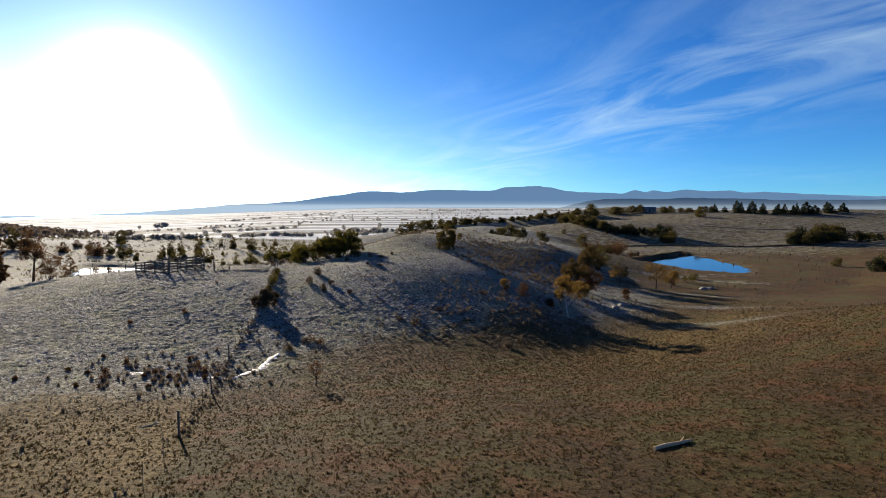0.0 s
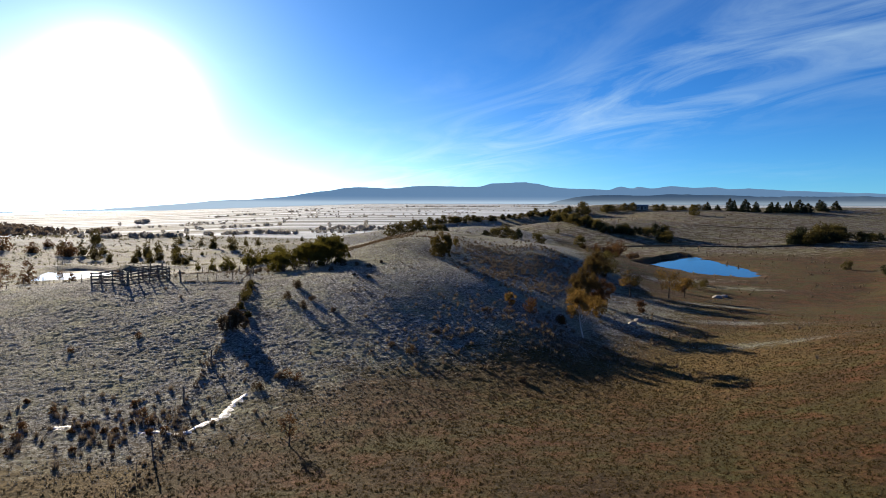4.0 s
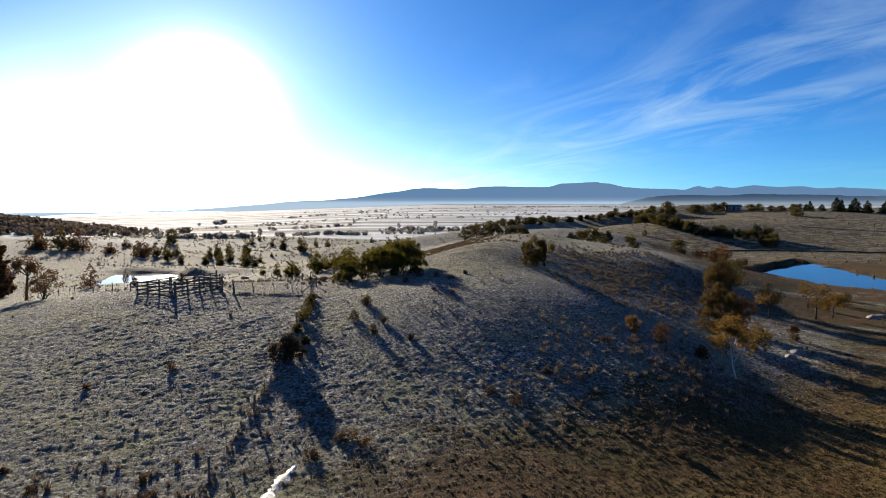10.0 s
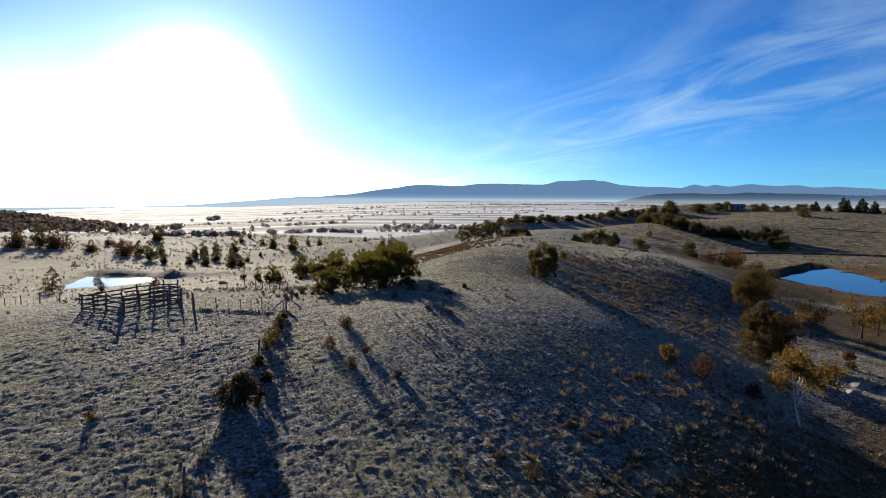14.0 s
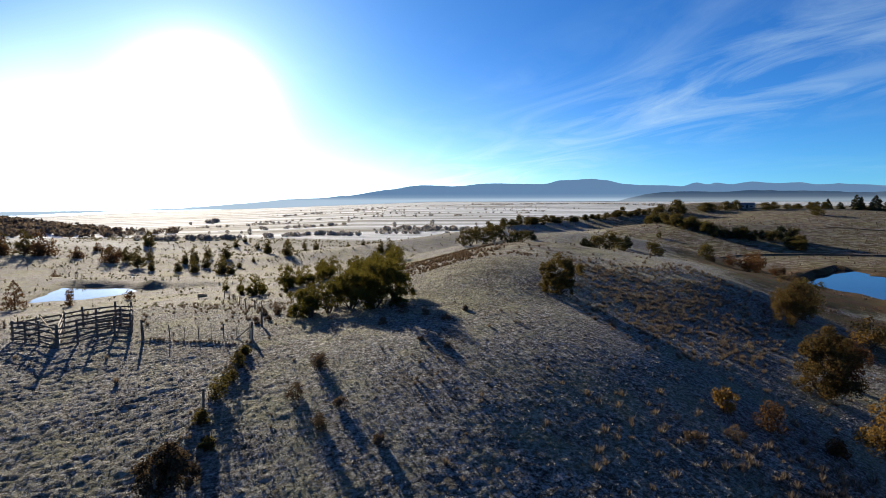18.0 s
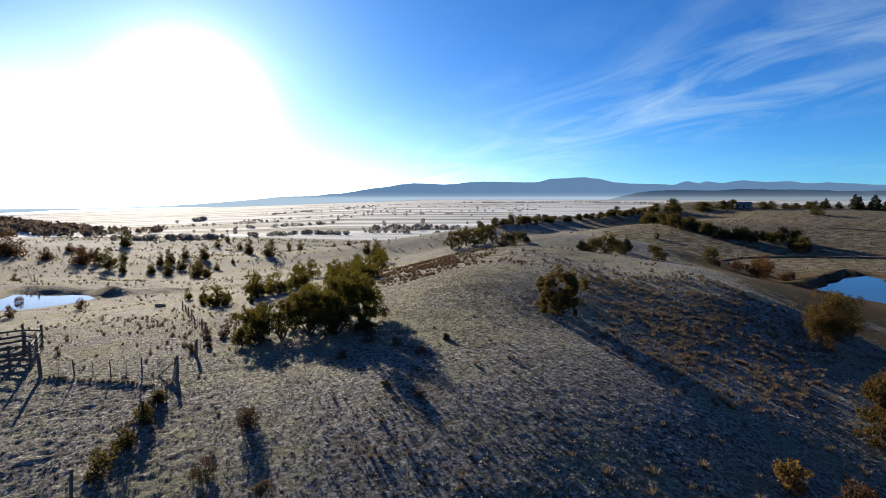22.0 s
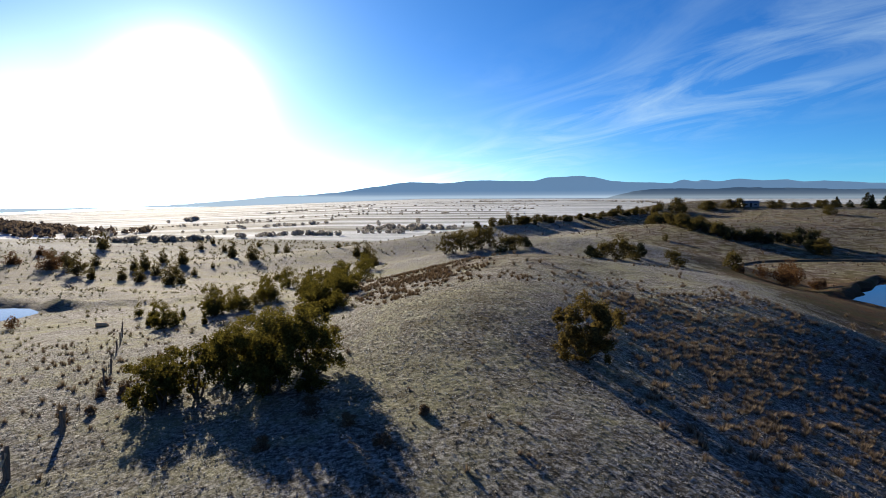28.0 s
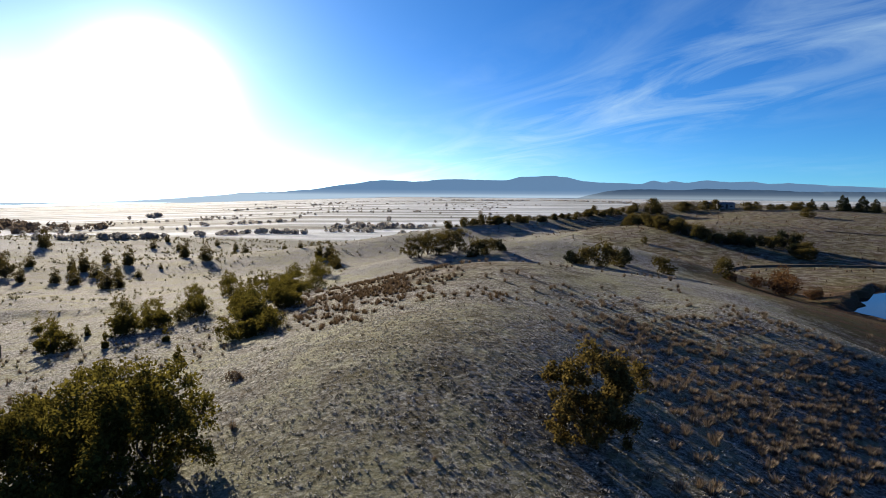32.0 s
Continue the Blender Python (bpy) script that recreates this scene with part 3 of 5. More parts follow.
def foothills(b):
    return -0.45 + 0.85 * step(14, 19, b) * step(52, 40, b) + 0.12 * hump(b, 21, 1.5) + 0.2 * hump(b, 27, 2) + 0.1 * hump(b, 31, 1)


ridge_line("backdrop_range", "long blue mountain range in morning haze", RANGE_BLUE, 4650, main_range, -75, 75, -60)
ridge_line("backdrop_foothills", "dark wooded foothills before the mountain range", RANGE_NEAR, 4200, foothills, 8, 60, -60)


def woods(name, label, spots, rng, mat=LEAF_DARK, cards=16):
    """Far trees as clumps of leaf cards; spots are rows of x, y, height, width."""
    spots = np.array(spots)
    z = land(spots[:, 0], spots[:, 1])
    n = len(spots)
    d = rng.normal(size=(n, cards, 3))
    d /= np.linalg.norm(d, axis=2)[..., None]
    hh, ww = spots[:, 2][:, None], spots[:, 3][:, None]
    c = np.stack([spots[:, 0][:, None] + d[..., 0] * ww * 0.5, spots[:, 1][:, None] + d[..., 1] * ww * 0.5, z[:, None] + hh * 0.52 + d[..., 2] * hh * 0.45], -1)
    a = rng.normal(size=(n, cards, 3))
    a /= np.linalg.norm(a, axis=2)[..., None]
    b = np.cross(a, d)
    s = (np.minimum(hh, ww) * 0.26 * (0.7 + 0.6 * rng.random((n, cards))))[..., None]
    v = np.stack([c - a * s, c + b * s, c + a * s, c - b * s], 2).reshape(-1, 3)
    me = array_mesh(name, v, np.arange(len(v)).reshape(-1, 4), mat)
    return tagged(new(name, me), label, "woods", kind="stuff")


def polar(b, d):
    return d * math.sin(radians(b)), 40 + d * math.cos(radians(b))


def build_far_woods():
    rng = np.random.default_rng(21)
    spots = []
    # hedgerows and copses on the misty plain: bearing and distance of both ends, number, height
    for b0, d0, b1, d1, n, h in ((2, 2300, 11, 2500, 110, 8), (3, 1900, 9, 1800, 30, 5), (12, 2600, 20, 2200, 80, 8), (-9, 1500, -6, 1600, 22, 6), (-16, 1100, -12, 1350, 34, 5),
                                 (-22, 900, -21.3, 915, 16, 9), (3, 1300, 9, 1150, 30, 4), (18, 2000, 30, 1700, 80, 8), (-18, 800, 2, 880, 46, 4), (-24, 700, -14, 720, 34, 4), (-10, 1000, 8, 1050, 40, 4),
                                 (-3, 1500, 12, 1450, 50, 4), (-20, 1300, -4, 1250, 40, 4), (-14, 1900, 2, 1950, 60, 5), (-20, 560, -10, 590, 22, 5)):
        for _ in range(n):
            t = rng.random()
            x, y = polar(b0 + (b1 - b0) * t, d0 + (d1 - d0) * t + rng.normal() * 0.006 * d0)
            k = 0.55 * h * (0.4 + 0.9 * rng.random())
            spots.append((x, y, k, k * (0.9 + 0.9 * rng.random())))
    for _ in range(45):   # scattered trees of the near plain
        x, y = polar(-30 + 38 * rng.random(), 420 + 500 * rng.random())
        k = 1.8 + 3.2 * rng.random() ** 2
        spots.append((x, y, k, k * (0.7 + 0.6 * rng.random())))
    for ax, ay, bx, by, n, h, wide in ((-147, 329, -114, 361, 48, 3.8, 2.6), (-108, 383, -91, 425, 22, 4.0, 3), (-91, 425, -62, 427, 20, 5.0, 3), (-60, 520, 20, 511, 46, 5.5, 5), (-44, 545, -18, 540, 14, 5, 4), (-60, 470, -20, 455, 18, 4, 4), (-6, 420, 16, 410, 16, 4.5, 3)):
        for _ in range(n):
            t = rng.random()
            k = 0.6 * h * (0.5 + 0.7 * rng.random())
            spots.append((ax + (bx - ax) * t + wide * rng.normal(), ay + (by - ay) * t + wide * rng.normal(), k, k * (0.8 + 0.5 * rng.random())))
    woods("far_trees", "scattered trees and hedgerows on the frosty plain, leaves paled for haze", spots, rng, LEAF_FAR, 50)
    spots = []
    for _ in range(1300):
        x, y = -375 + 75 * rng.normal(), 465 + 45 * rng.normal()
        if -600 < x < -225 and y > 330:
            k = 2.8 + 2.8 * rng.random()
            spots.append((x, y, k, k * 1.1))
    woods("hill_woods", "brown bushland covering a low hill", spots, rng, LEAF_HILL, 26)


build_far_woods()


# ---- trees and bushes ----
def build_bush(name, label, category, rng, at, high, wide, mat, count, size, group="", stems=5, lean=0.0, cone=0.0):
    """A bush or small tree, branched from the ground, with an uneven leafy crown."""
    ob = thing(name, label, category, at, rng.uniform(0, 360), group)
    blobs = []
    for k in range(stems + 8):
        a, r = 2 * math.pi * k / (stems + 8) * 2.6 + rng.normal() * 0.4, wide * 0.5 * rng.uniform(0.2, 0.82)
        z = high * rng.uniform(0.13, 0.78) * (1 - 0.25 * r / wide)
        r *= 1 - cone * max(0.0, z / high - 0.25)
        tip = Vector((r * math.cos(a) + lean * z, r * math.sin(a), z))
        blobs.append((*tip, min(wide, high) * rng.uniform(0.13, 0.27) * (1 - 0.4 * cone * z / high)))
        if cone:   # foliage down to the grass
            blobs.append((tip.x * 0.9, tip.y * 0.9, high * rng.uniform(0.08, 0.3), min(wide, high) * rng.uniform(0.16, 0.28)))
        if k < stems:
            path = bough(rng, (0.06 * math.cos(a), 0.06 * math.sin(a), -0.05), tip, 0.4)
            part("stem", Mesh().tube(path, [0.035 * high ** 0.6, 0.028 * high ** 0.6, 0.02 * high ** 0.6, 0.014, 0.006], 5).data("stem", BARK), ob)
    blobs.append((lean * high, 0, high * (0.74 + 0.12 * cone), min(wide, high) * (0.27 - 0.09 * cone)))
    part("crown", leaves("crown", rng, blobs, count, size, mat), ob)
    return ob


def build_tree(name, label, category, rng, at, high, wide, mat, bark, count, size, trunk=0.35, group="", clear=0.3, limbs=7, droop=0.0):
    """A tree with a tapered trunk, forking limbs and a crown of clumps with gaps."""
    ob = thing(name, label, category, at, rng.uniform(0, 360), group)
    r0 = 0.08 * trunk * high
    fork = high * clear
    lean = Vector((rng.normal() * 0.05, rng.normal() * 0.05, 0)) * high
    spine = [Vector((0, 0, -0.1)), lean * 0.3 + Vector((0, 0, fork * 0.5)), lean * 0.6 + Vector((0, 0, fork)), lean + Vector((0, 0, high * 0.62)), lean * 1.2 + Vector((0, 0, high * 0.88))]
    part("trunk", Mesh().tube(spine, [r0 * 1.25, r0, r0 * 0.8, r0 * 0.45, r0 * 0.15], 8).data("trunk", bark, True), ob)
    blobs = [(*(lean * 1.15 + Vector((0, 0, high * 0.86))), wide * 0.2)]
    for k in range(limbs):
        a = 2 * math.pi * k / limbs + rng.normal() * 0.35
        z0 = fork + (high * 0.6 - fork) * rng.random()
        start = lean * (z0 / high) + Vector((0, 0, z0))
        rr = wide * 0.5 * rng.uniform(0.5, 0.85)
        tip = Vector((rr * math.cos(a), rr * math.sin(a), min(high * 0.9, z0 + high * rng.uniform(0.12, 0.34) - droop)))
        path = bough(rng, start, tip, 0.8)
        part("limb", Mesh().tube(path, [r0 * 0.45, r0 * 0.36, r0 * 0.26, r0 * 0.16, r0 * 0.06], 5).data("limb", bark), ob)
        blobs.append((*tip, wide * rng.uniform(0.13, 0.23)))
        blobs.append((*(path[3] + Vector((0, 0, 0.04 * high))), wide * rng.uniform(0.10, 0.17)))
    part("crown", leaves("crown", rng, blobs, count, size, mat), ob)
    return ob


def build_conifer(name, label, rng, at, high, wide, mat, count, group="", size=0.0):
    ob = thing(name, label, "conifer", at, rng.uniform(0, 360), group)
    r0 = 0.02 * high
    part("trunk", Mesh().tube([(0, 0, -0.1), (0, 0, high * 0.5), (0, 0, high * 0.97)], [r0, r0 * 0.6, r0 * 0.1], 7).data("trunk", BARK), ob)
    blobs = []
    for k in range(90):
        t = (k + rng.random()) / 90
        z = high * (0.06 + 0.90 * t)
        rr = wide * 0.5 * (1 - t) ** 0.6 * rng.uniform(0.35, 1.0)
        a = rng.uniform(0, 2 * math.pi)
        blobs.append((rr * math.cos(a), rr * math.sin(a), z - 0.12 * rr, wide * (0.05 + 0.085 * (1 - t))))
    part("crown", leaves("crown", rng, blobs, count, size or 0.04 * high, mat, 0.35, 0.7), ob)
    return ob


LEAF_HEATH = leaf_material("heath_twigs", (0.055, 0.038, 0.024), (0.20, 0.145, 0.095), (0.16, 0.11, 0.06), 0.28)
LEAF_DRAB = leaf_material("drab_twigs", (0.028, 0.021, 0.013), (0.12, 0.088, 0.052), (0.11, 0.075, 0.04), 0.25)
R5 = np.random.default_rng(5)
OLIVE = "dense olive-green bush with frosty lower leaves on the knoll"


def knoll_trees():
    build_bush("knoll_tree", "small spreading gum tree with brownish leaves on the frosted knoll", "tree", R5, slope_place(6.4, 94.8), 3.4, 4.0, LEAF_KNOLL, 15000, 0.12, stems=11)
    # the copse that shades the knoll's left side
    for x, y, h, w, n in ((-9.4, 91.9, 3.9, 3.8, 14000), (-11.6, 93.2, 3.7, 3.3, 10000), (-8.0, 93.8, 3.7, 3.4, 9000), (-10.4, 95.8, 3.9, 3.4, 8000), (-7.4, 91.2, 1.5, 1.7, 2400)):
        build_bush("olive_bush", OLIVE, "bush", R5, slope_place(x, y), h, w, LEAF_OLIVE, n, 0.115, "copse on the knoll", stems=8)
    for x, y, h, w in ((-15.9, 92.8, 2.8, 2.3), (-14.7, 92.0, 2.9, 2.2), (-15.2, 94.2, 2.9, 2.2), (-13.5, 93.2, 3.4, 1.8), (-13.4, 96.2, 3.2, 2.0), (-12.6, 98.6, 3.4, 2.6)):
        build_bush("thin_bush", "tall open olive bush with bare lower stems in frosty grass", "bush", R5, slope_place(x, y), h, w, LEAF_OLIVE, 4200, 0.105, "copse on the knoll", stems=8)
    for x, y, h, w in ((-12.4, 125.3, 2.9, 3.4), (-14.3, 124.6, 2.6, 3.6), (-15.2, 131.6, 3.5, 3.2), (-12.6, 137.0, 3.2, 3.4), (-14.4, 139.5, 2.8, 3.8), (-18.4, 140.1, 2.4, 3.8), (-16.6, 135.0, 2.9, 3.2), (-13.2, 130.4, 2.8, 2.8),
                       (-19.3, 149.0, 3.2, 3.3), (-14.7, 151.1, 3.4, 4.4), (-13.3, 159.1, 3.9, 4.3), (-17.4, 156.5, 3.2, 4.0), (-15.4, 145.5, 3.0, 3.6), (-23.5, 173.1, 2.9, 4.8), (-18.5, 168.0, 3.4, 4.2), (-27.3, 167.1, 3.7, 3.8), (-15.8, 178.0, 3.6, 4.4),
                       (-27.8, 134.2, 3.6, 3.2), (-28.9, 136.0, 3.9, 2.6), (-25.4, 135.9, 3.4, 2.7), (-23.6, 140.5, 4.0, 3.2), (-31.2, 128.0, 3.0, 2.5), (-25.0, 146.0, 3.6, 2.0), (-35.9, 194.8, 3.4, 3.4), (-21.6, 188.0, 3.0, 3.6)):
        build_bush("olive_bush", "olive-green bush in the row down the slope behind the knoll", "bush", R5, slope_place(x, y), h, w * 1.2, LEAF_OLIVE, 4200, 0.15, "bush row behind the knoll", cone=0.35)
    # thin young trees between
    for x, y, h in ((-27.2, 138.0, 3.0), (-24.3, 138.8, 3.3), (-24.8, 145.2, 3.6), (-27.5, 141.1, 2.6), (-36.2, 137.1, 1.9), (-40.1, 141.1, 2.9), (-32.4, 136.2, 1.3), (-36.0, 136.4, 3.2), (-30.4, 129.6, 2.6), (-26.6, 128.0, 1.6), (-34.0, 131.0, 1.6), (-21.6, 128.4, 1.5),
                    (-17.0, 119.0, 1.4), (-20.6, 112.5, 1.2), (-29.4, 146.5, 2.4), (-33.0, 151.0, 2.0), (-22.0, 158.0, 2.6)):
        build_bush("young_tree", "thin bushy young tree with olive leaves in frosty grass", "tree", R5, slope_place(x, y), h, h * 0.55, LEAF_OLIVE, 1100, 0.13, "young trees in the grass", stems=4, cone=0.9)


def gully_trees():
    build_tree("silver_birch", "small birch with white trunk and sparse golden leaves in the gully", "tree", R5, slope_place(18.3, 70.2), 4.9, 4.2, LEAF_GOLD, BIRCH_BARK, 6000, 0.13, trunk=0.2, clear=0.26, limbs=12)
    for x, y, h, w, mat, n in ((22.2, 82.6, 4.8, 4.3, LEAF_OCHRE, 9000), (25.6, 86.4, 3.8, 3.4, LEAF_RUST, 4200), (30.6, 102.0, 4.9, 4.8, LEAF_OCHRE, 6200), (33.6, 105.5, 4.6, 4.4, LEAF_GUM, 4200)):
        build_bush("rusty_tree", "rounded tree with rust-brown leaves along the gully", "tree", R5, slope_place(x, y), h, w, mat, 2 * n, 0.12, "rusty trees in the gully", stems=11)
    for x, y, h, w in ((33.2, 94.0, 3.9, 3.4), (40.3, 97.0, 4.1, 4.0), (44.5, 100.5, 3.0, 3.0)):
        build_tree("golden_tree", "slender tree with thin golden leaves beside the gully", "tree", R5, slope_place(x, y), h, w, LEAF_GOLD, BARK, 1300, 0.18, group="golden trees in the gully", clear=0.28)
    for x, y, h, w, mat in ((11.7, 74.5, 1.6, 1.3, LEAF_GOLD), (13.6, 73.6, 1.8, 1.8, LEAF_RUST), (30.2, 83.6, 1.9, 1.2, LEAF_RUST), (16.8, 73.0, 1.2, 1.2, LEAF_RUST), (53.5, 112.5, 2.3, 2.8, LEAF_GUM), (57.0, 117.0, 1.6, 2.0, LEAF_GUM), (48.0, 108.0, 1.8, 2.2, LEAF_RUST)):
        build_bush("gully_shrub", "twiggy rust-brown shrub on the frosty gully bank", "shrub", R5, slope_place(x, y), h, w, mat, 1100, 0.12, "shrubs in the gully")


def slope_shrubs():
    ob = build_bush("round_bush", "round dark brown bush beside the wire fence", "bush", R5, slope_place(-15.0, 66.7), 1.9, 2.2, LEAF_DRAB, 3000, 0.11, stems=8)
    part("twig_mass", leaves("twig_mass", R5, [(0, 0, 0.75, 1.05), (0.45, 0.2, 0.6, 0.8), (-0.5, -0.1, 0.6, 0.8)], 4200, 0.12, LEAF_DRAB, 0.55), ob)
    for x, y, h, w in ((-15.6, 71.6, 0.9, 0.9), (-15.8, 74.4, 1.3, 1.4), (-15.9, 76.6, 1.0, 1.1), (-16.3, 79.0, 1.1, 1.0), (-16.6, 81.2, 0.8, 0.8), (-14.4, 69.4, 0.7, 0.9)):
        build_bush("fence_bush", "scrubby brown bush growing through the wire fence", "bush", R5, slope_place(x, y), h, w, LEAF_GUM, 900, 0.10, "bushes on the fence line")
    for x, y, h, w in ((-11.4, 73.7, 1.0, 1.3), (-11.0, 77.2, 1.2, 1.0), (-9.4, 70.4, 0.9, 1.0), (-10.4, 53.8, 0.9, 1.2), (-9.2, 55.6, 0.6, 0.8), (0.6, 60.0, 0.8, 1.6), (-1.0, 61.2, 0.6, 1.0), (-8.8, 72.4, 0.6, 0.8), (-6.5, 69.0, 0.5, 0.7),
                       (-3.4, 84.6, 0.5, 0.9), (-2.0, 87.0, 0.45, 0.5), (-6.8, 88.2, 1.0, 1.0), (-5.0, 86.6, 0.6, 0.7), (-8.0, 85.4, 0.6, 0.8), (10.8, 71.6, 0.7, 1.4), (8.4, 70.4, 0.6, 1.2),
                       (-18.8, 96.5, 0.8, 0.9), (-19.6, 95.4, 0.6, 0.7), (-19.1, 91.3, 0.7, 0.7), (-17.0, 93.8, 0.6, 0.5), (-8.3, 103.2, 0.6, 0.9), (2.9, 64.5, 0.5, 0.9), (-20.6, 97.7, 0.7, 0.7), (-18.3, 92.2, 0.65, 0.5), (-18.5, 95.4, 0.7, 0.45), (-10.9, 77.7, 1.0, 0.9), (-3.4, 79.0, 0.35, 0.6), (-5.0, 80.3, 0.35, 0.6), (8.6, 55.5, 0.5, 1.2), (12.7, 57.6, 0.3, 0.8)):
        build_bush("low_shrub", "low brown shrub in the frosted grass", "shrub", R5, slope_place(x, y), h, w, LEAF_DRAB if h > 0.7 else LEAF_HEATH, 1300, 0.06, "low shrubs on the knoll", stems=6)
    build_tree("sapling", "bare dark sapling with a few dry leaves on the brown slope", "sapling", R5, slope_place(-6.8, 44.1), 1.9, 1.0, LEAF_RUST, BARK, 420, 0.09, clear=0.15, limbs=8)
    for x, y, h in ((-8.6, 55.6, 1.1), (-7.8, 54.8, 0.9), (-16.5, 49.8, 0.9), (-15.6, 48.6, 0.8), (-18.8, 47.6, 0.7), (-14.2, 46.9, 0.7), (-17.6, 51.4, 0.7), (-22.4, 43.9, 0.5), (-21.4, 45.6, 0.8), (-22.1, 47.4, 0.7), (-20.9, 43.9, 0.4), (-17.9, 44.2, 0.5), (-19.2, 46.8, 0.5), (-17.6, 47.1, 0.5), (-17.0, 47.2, 0.5), (-16.6, 48.4, 0.55), (-16.2, 44.8, 0.45), (-15.1, 47.0, 0.65), (-23.3, 47.3, 0.5), (-21.7, 49.8, 0.7), (-26.6, 62.0, 0.7), (-22.6, 65.2, 0.8), (-25.0, 48.0, 0.5), (-27.2, 45.6, 0.55), (-24.2, 51.6, 0.5)):
        build_bush("rush_clump", "dark clump of rushes by the frozen trickle", "rushes", R5, slope_place(x, y), 0.8 * h, h * 0.8, LEAF_RUST, 420, 0.07, "rushes by the trickle")


def pond_side():
    build_conifer("brown_conifer", "tall conifer with rusty brown needles above the pasture", R5, slope_place(-73, 113), 13.5, 8.4, LEAF_RUST, 14000, size=0.42)
    build_tree("garden_tree", "slim tree with a round rusty crown near the shed", "tree", R5, slope_place(-56.0, 98.0), 6.0, 3.6, LEAF_RUST, BARK, 1700, 0.2, clear=0.4)
    build_bush("round_shrub", "bare round reddish bush beside the yard fence", "bush", R5, slope_place(-52.5, 96.0), 4.2, 4.2, LEAF_RUST, 2600, 0.16, stems=8)
    build_conifer("small_pine", "small rusty pine beside the white pond", R5, slope_place(-67.0, 129.5), 4.6, 3.6, LEAF_RUST, 1900)
    for x, y, h, w in ((-60.6, 132.0, 2.0, 1.8), (-55.3, 139.2, 1.9, 2.0), (-77.0, 122.0, 4.5, 4.5), (-84.0, 128.0, 5.5, 5.0), (-72.0, 150.5, 2.0, 2.0)):
        build_bush("pond_bush", "bare winter bush on the pond bank", "bush", R5, slope_place(x, y), h, w, LEAF_RUST, 700, 0.16, "bushes round the pond")


knoll_trees()
gully_trees()
slope_shrubs()
pond_side()


def far_copies():
    """Trees and bushes further off: a few are built, the rest are copies turned and scaled."""
    rng = np.random.default_rng(9)
    kinds = [build_bush("valley_tree", "dark bushy tree casting a long shadow on frosty pasture", "tree", rng, slope_place(-90.8, 240.4), 5.0, 3.4, LEAF_GUM, 1500, 0.3, "trees on the valley side", cone=0.8),
             build_bush("valley_tree", "broad dark tree with a dense crown on the frosty valley side", "tree", rng, slope_place(-100.8, 229.4), 7.2, 5.4, LEAF_GUM, 2000, 0.36, "trees on the valley side", stems=7, cone=0.4),
             build_bush("valley_tree", "rusty bushy tree on the frosty valley side", "tree", rng, slope_place(-131, 248), 4.4, 6.0, LEAF_RUST, 1500, 0.34, "trees on the valley side", stems=7, cone=0.3)]
    spots = [(-88, 242.3, 0, 1.3), (-90.3, 258.9, 0, 1.0), (-82.2, 253.9, 0, 1.25), (-75.8, 233.8, 0, 0.95), (-70.6, 234.3, 0, 0.6), (-70.6, 248.3, 0, 0.45), (-100, 314.8, 0, 0.8), (-104.2, 339.4, 0, 0.8), (-74.3, 276.3, 0, 1.35), (-62.6, 262.7, 0, 1.25),
             (-82.3, 336.7, 0, 0.7), (-71.2, 325.1, 0, 0.8), (-114.4, 239.4, 2, 1.35), (-110.5, 241.5, 1, 0.85), (-93.5, 223.2, 0, 0.95), (-85.3, 222.9, 0, 1.0), (-78.7, 219.5, 0, 0.95), (-80.8, 232.8, 0, 1.0), (-67.5, 211.6, 0, 1.3), (-65.8, 213.5, 0, 0.9), (-89.7, 313.2, 0, 0.8),
             (-103.5, 194.0, 2, 0.6), (-146, 251, 2, 1.9), (-152, 252, 1, 1.3), (-157, 247, 2, 1.6), (-163, 256, 1, 1.1), (-128, 262, 1, 0.7), (-122, 258, 2, 0.8), (-129.7, 296.2, 1, 1.0), (-133, 300, 1, 0.9), (-106, 248.1, 0, 1.0), (-138, 272, 2, 0.8), (-25.3, 261.6, 0, 1.3), (-22.1, 249.4, 0, 1.3), (-29, 266, 0, 1.1),
             (-20, 240, 0, 0.9), (-58, 290, 0, 0.9), (-47, 302, 0, 0.7), (-66, 305, 0, 0.6), (-38, 285, 0, 0.6)]
    for x, y, k, s in spots:
        m = copy_thing(kinds[k], Matrix.Translation(slope_place(x, y)) @ pose(0, 0, 0, 0, 0, rng.uniform(0, 360)))
        m.scale = (s * rng.uniform(0.9, 1.1), s * rng.uniform(0.9, 1.1), s * rng.uniform(0.85, 1.1))
    # the brown hill: hedge, lone bushes and the trees along its top
    kinds = [build_bush("hillside_bush", "dark green bush in the belt across the brown hill", "bush", rng, slope_place(84.5, 240.2), 3.6, 4.2, LEAF_GUM, 1300, 0.28, "bush belt on the brown hill"),
             build_bush("hillside_bush", "rounded olive bush in the belt across the brown hill", "bush", rng, slope_place(91.6, 232.6), 3.0, 3.6, LEAF_DARK, 1200, 0.28, "bush belt on the brown hill"),
             build_bush("hillside_bush", "rusty bush at the foot of the brown hill", "bush", rng, slope_place(62.9, 172.8), 4.2, 5.4, LEAF_RUST, 1200, 0.28, "bushes at the hill foot")]
    belt = []
    line = [(91, 318), (80, 285), (76, 265), (80.5, 250), (83.5, 240), (91, 235), (101, 236), (102.5, 230), (100.5, 221)]
    for (ax, ay), (bx, by) in zip(line, line[1:]):
        n = max(4, round(math.hypot(bx - ax, by - ay) / 1.6))
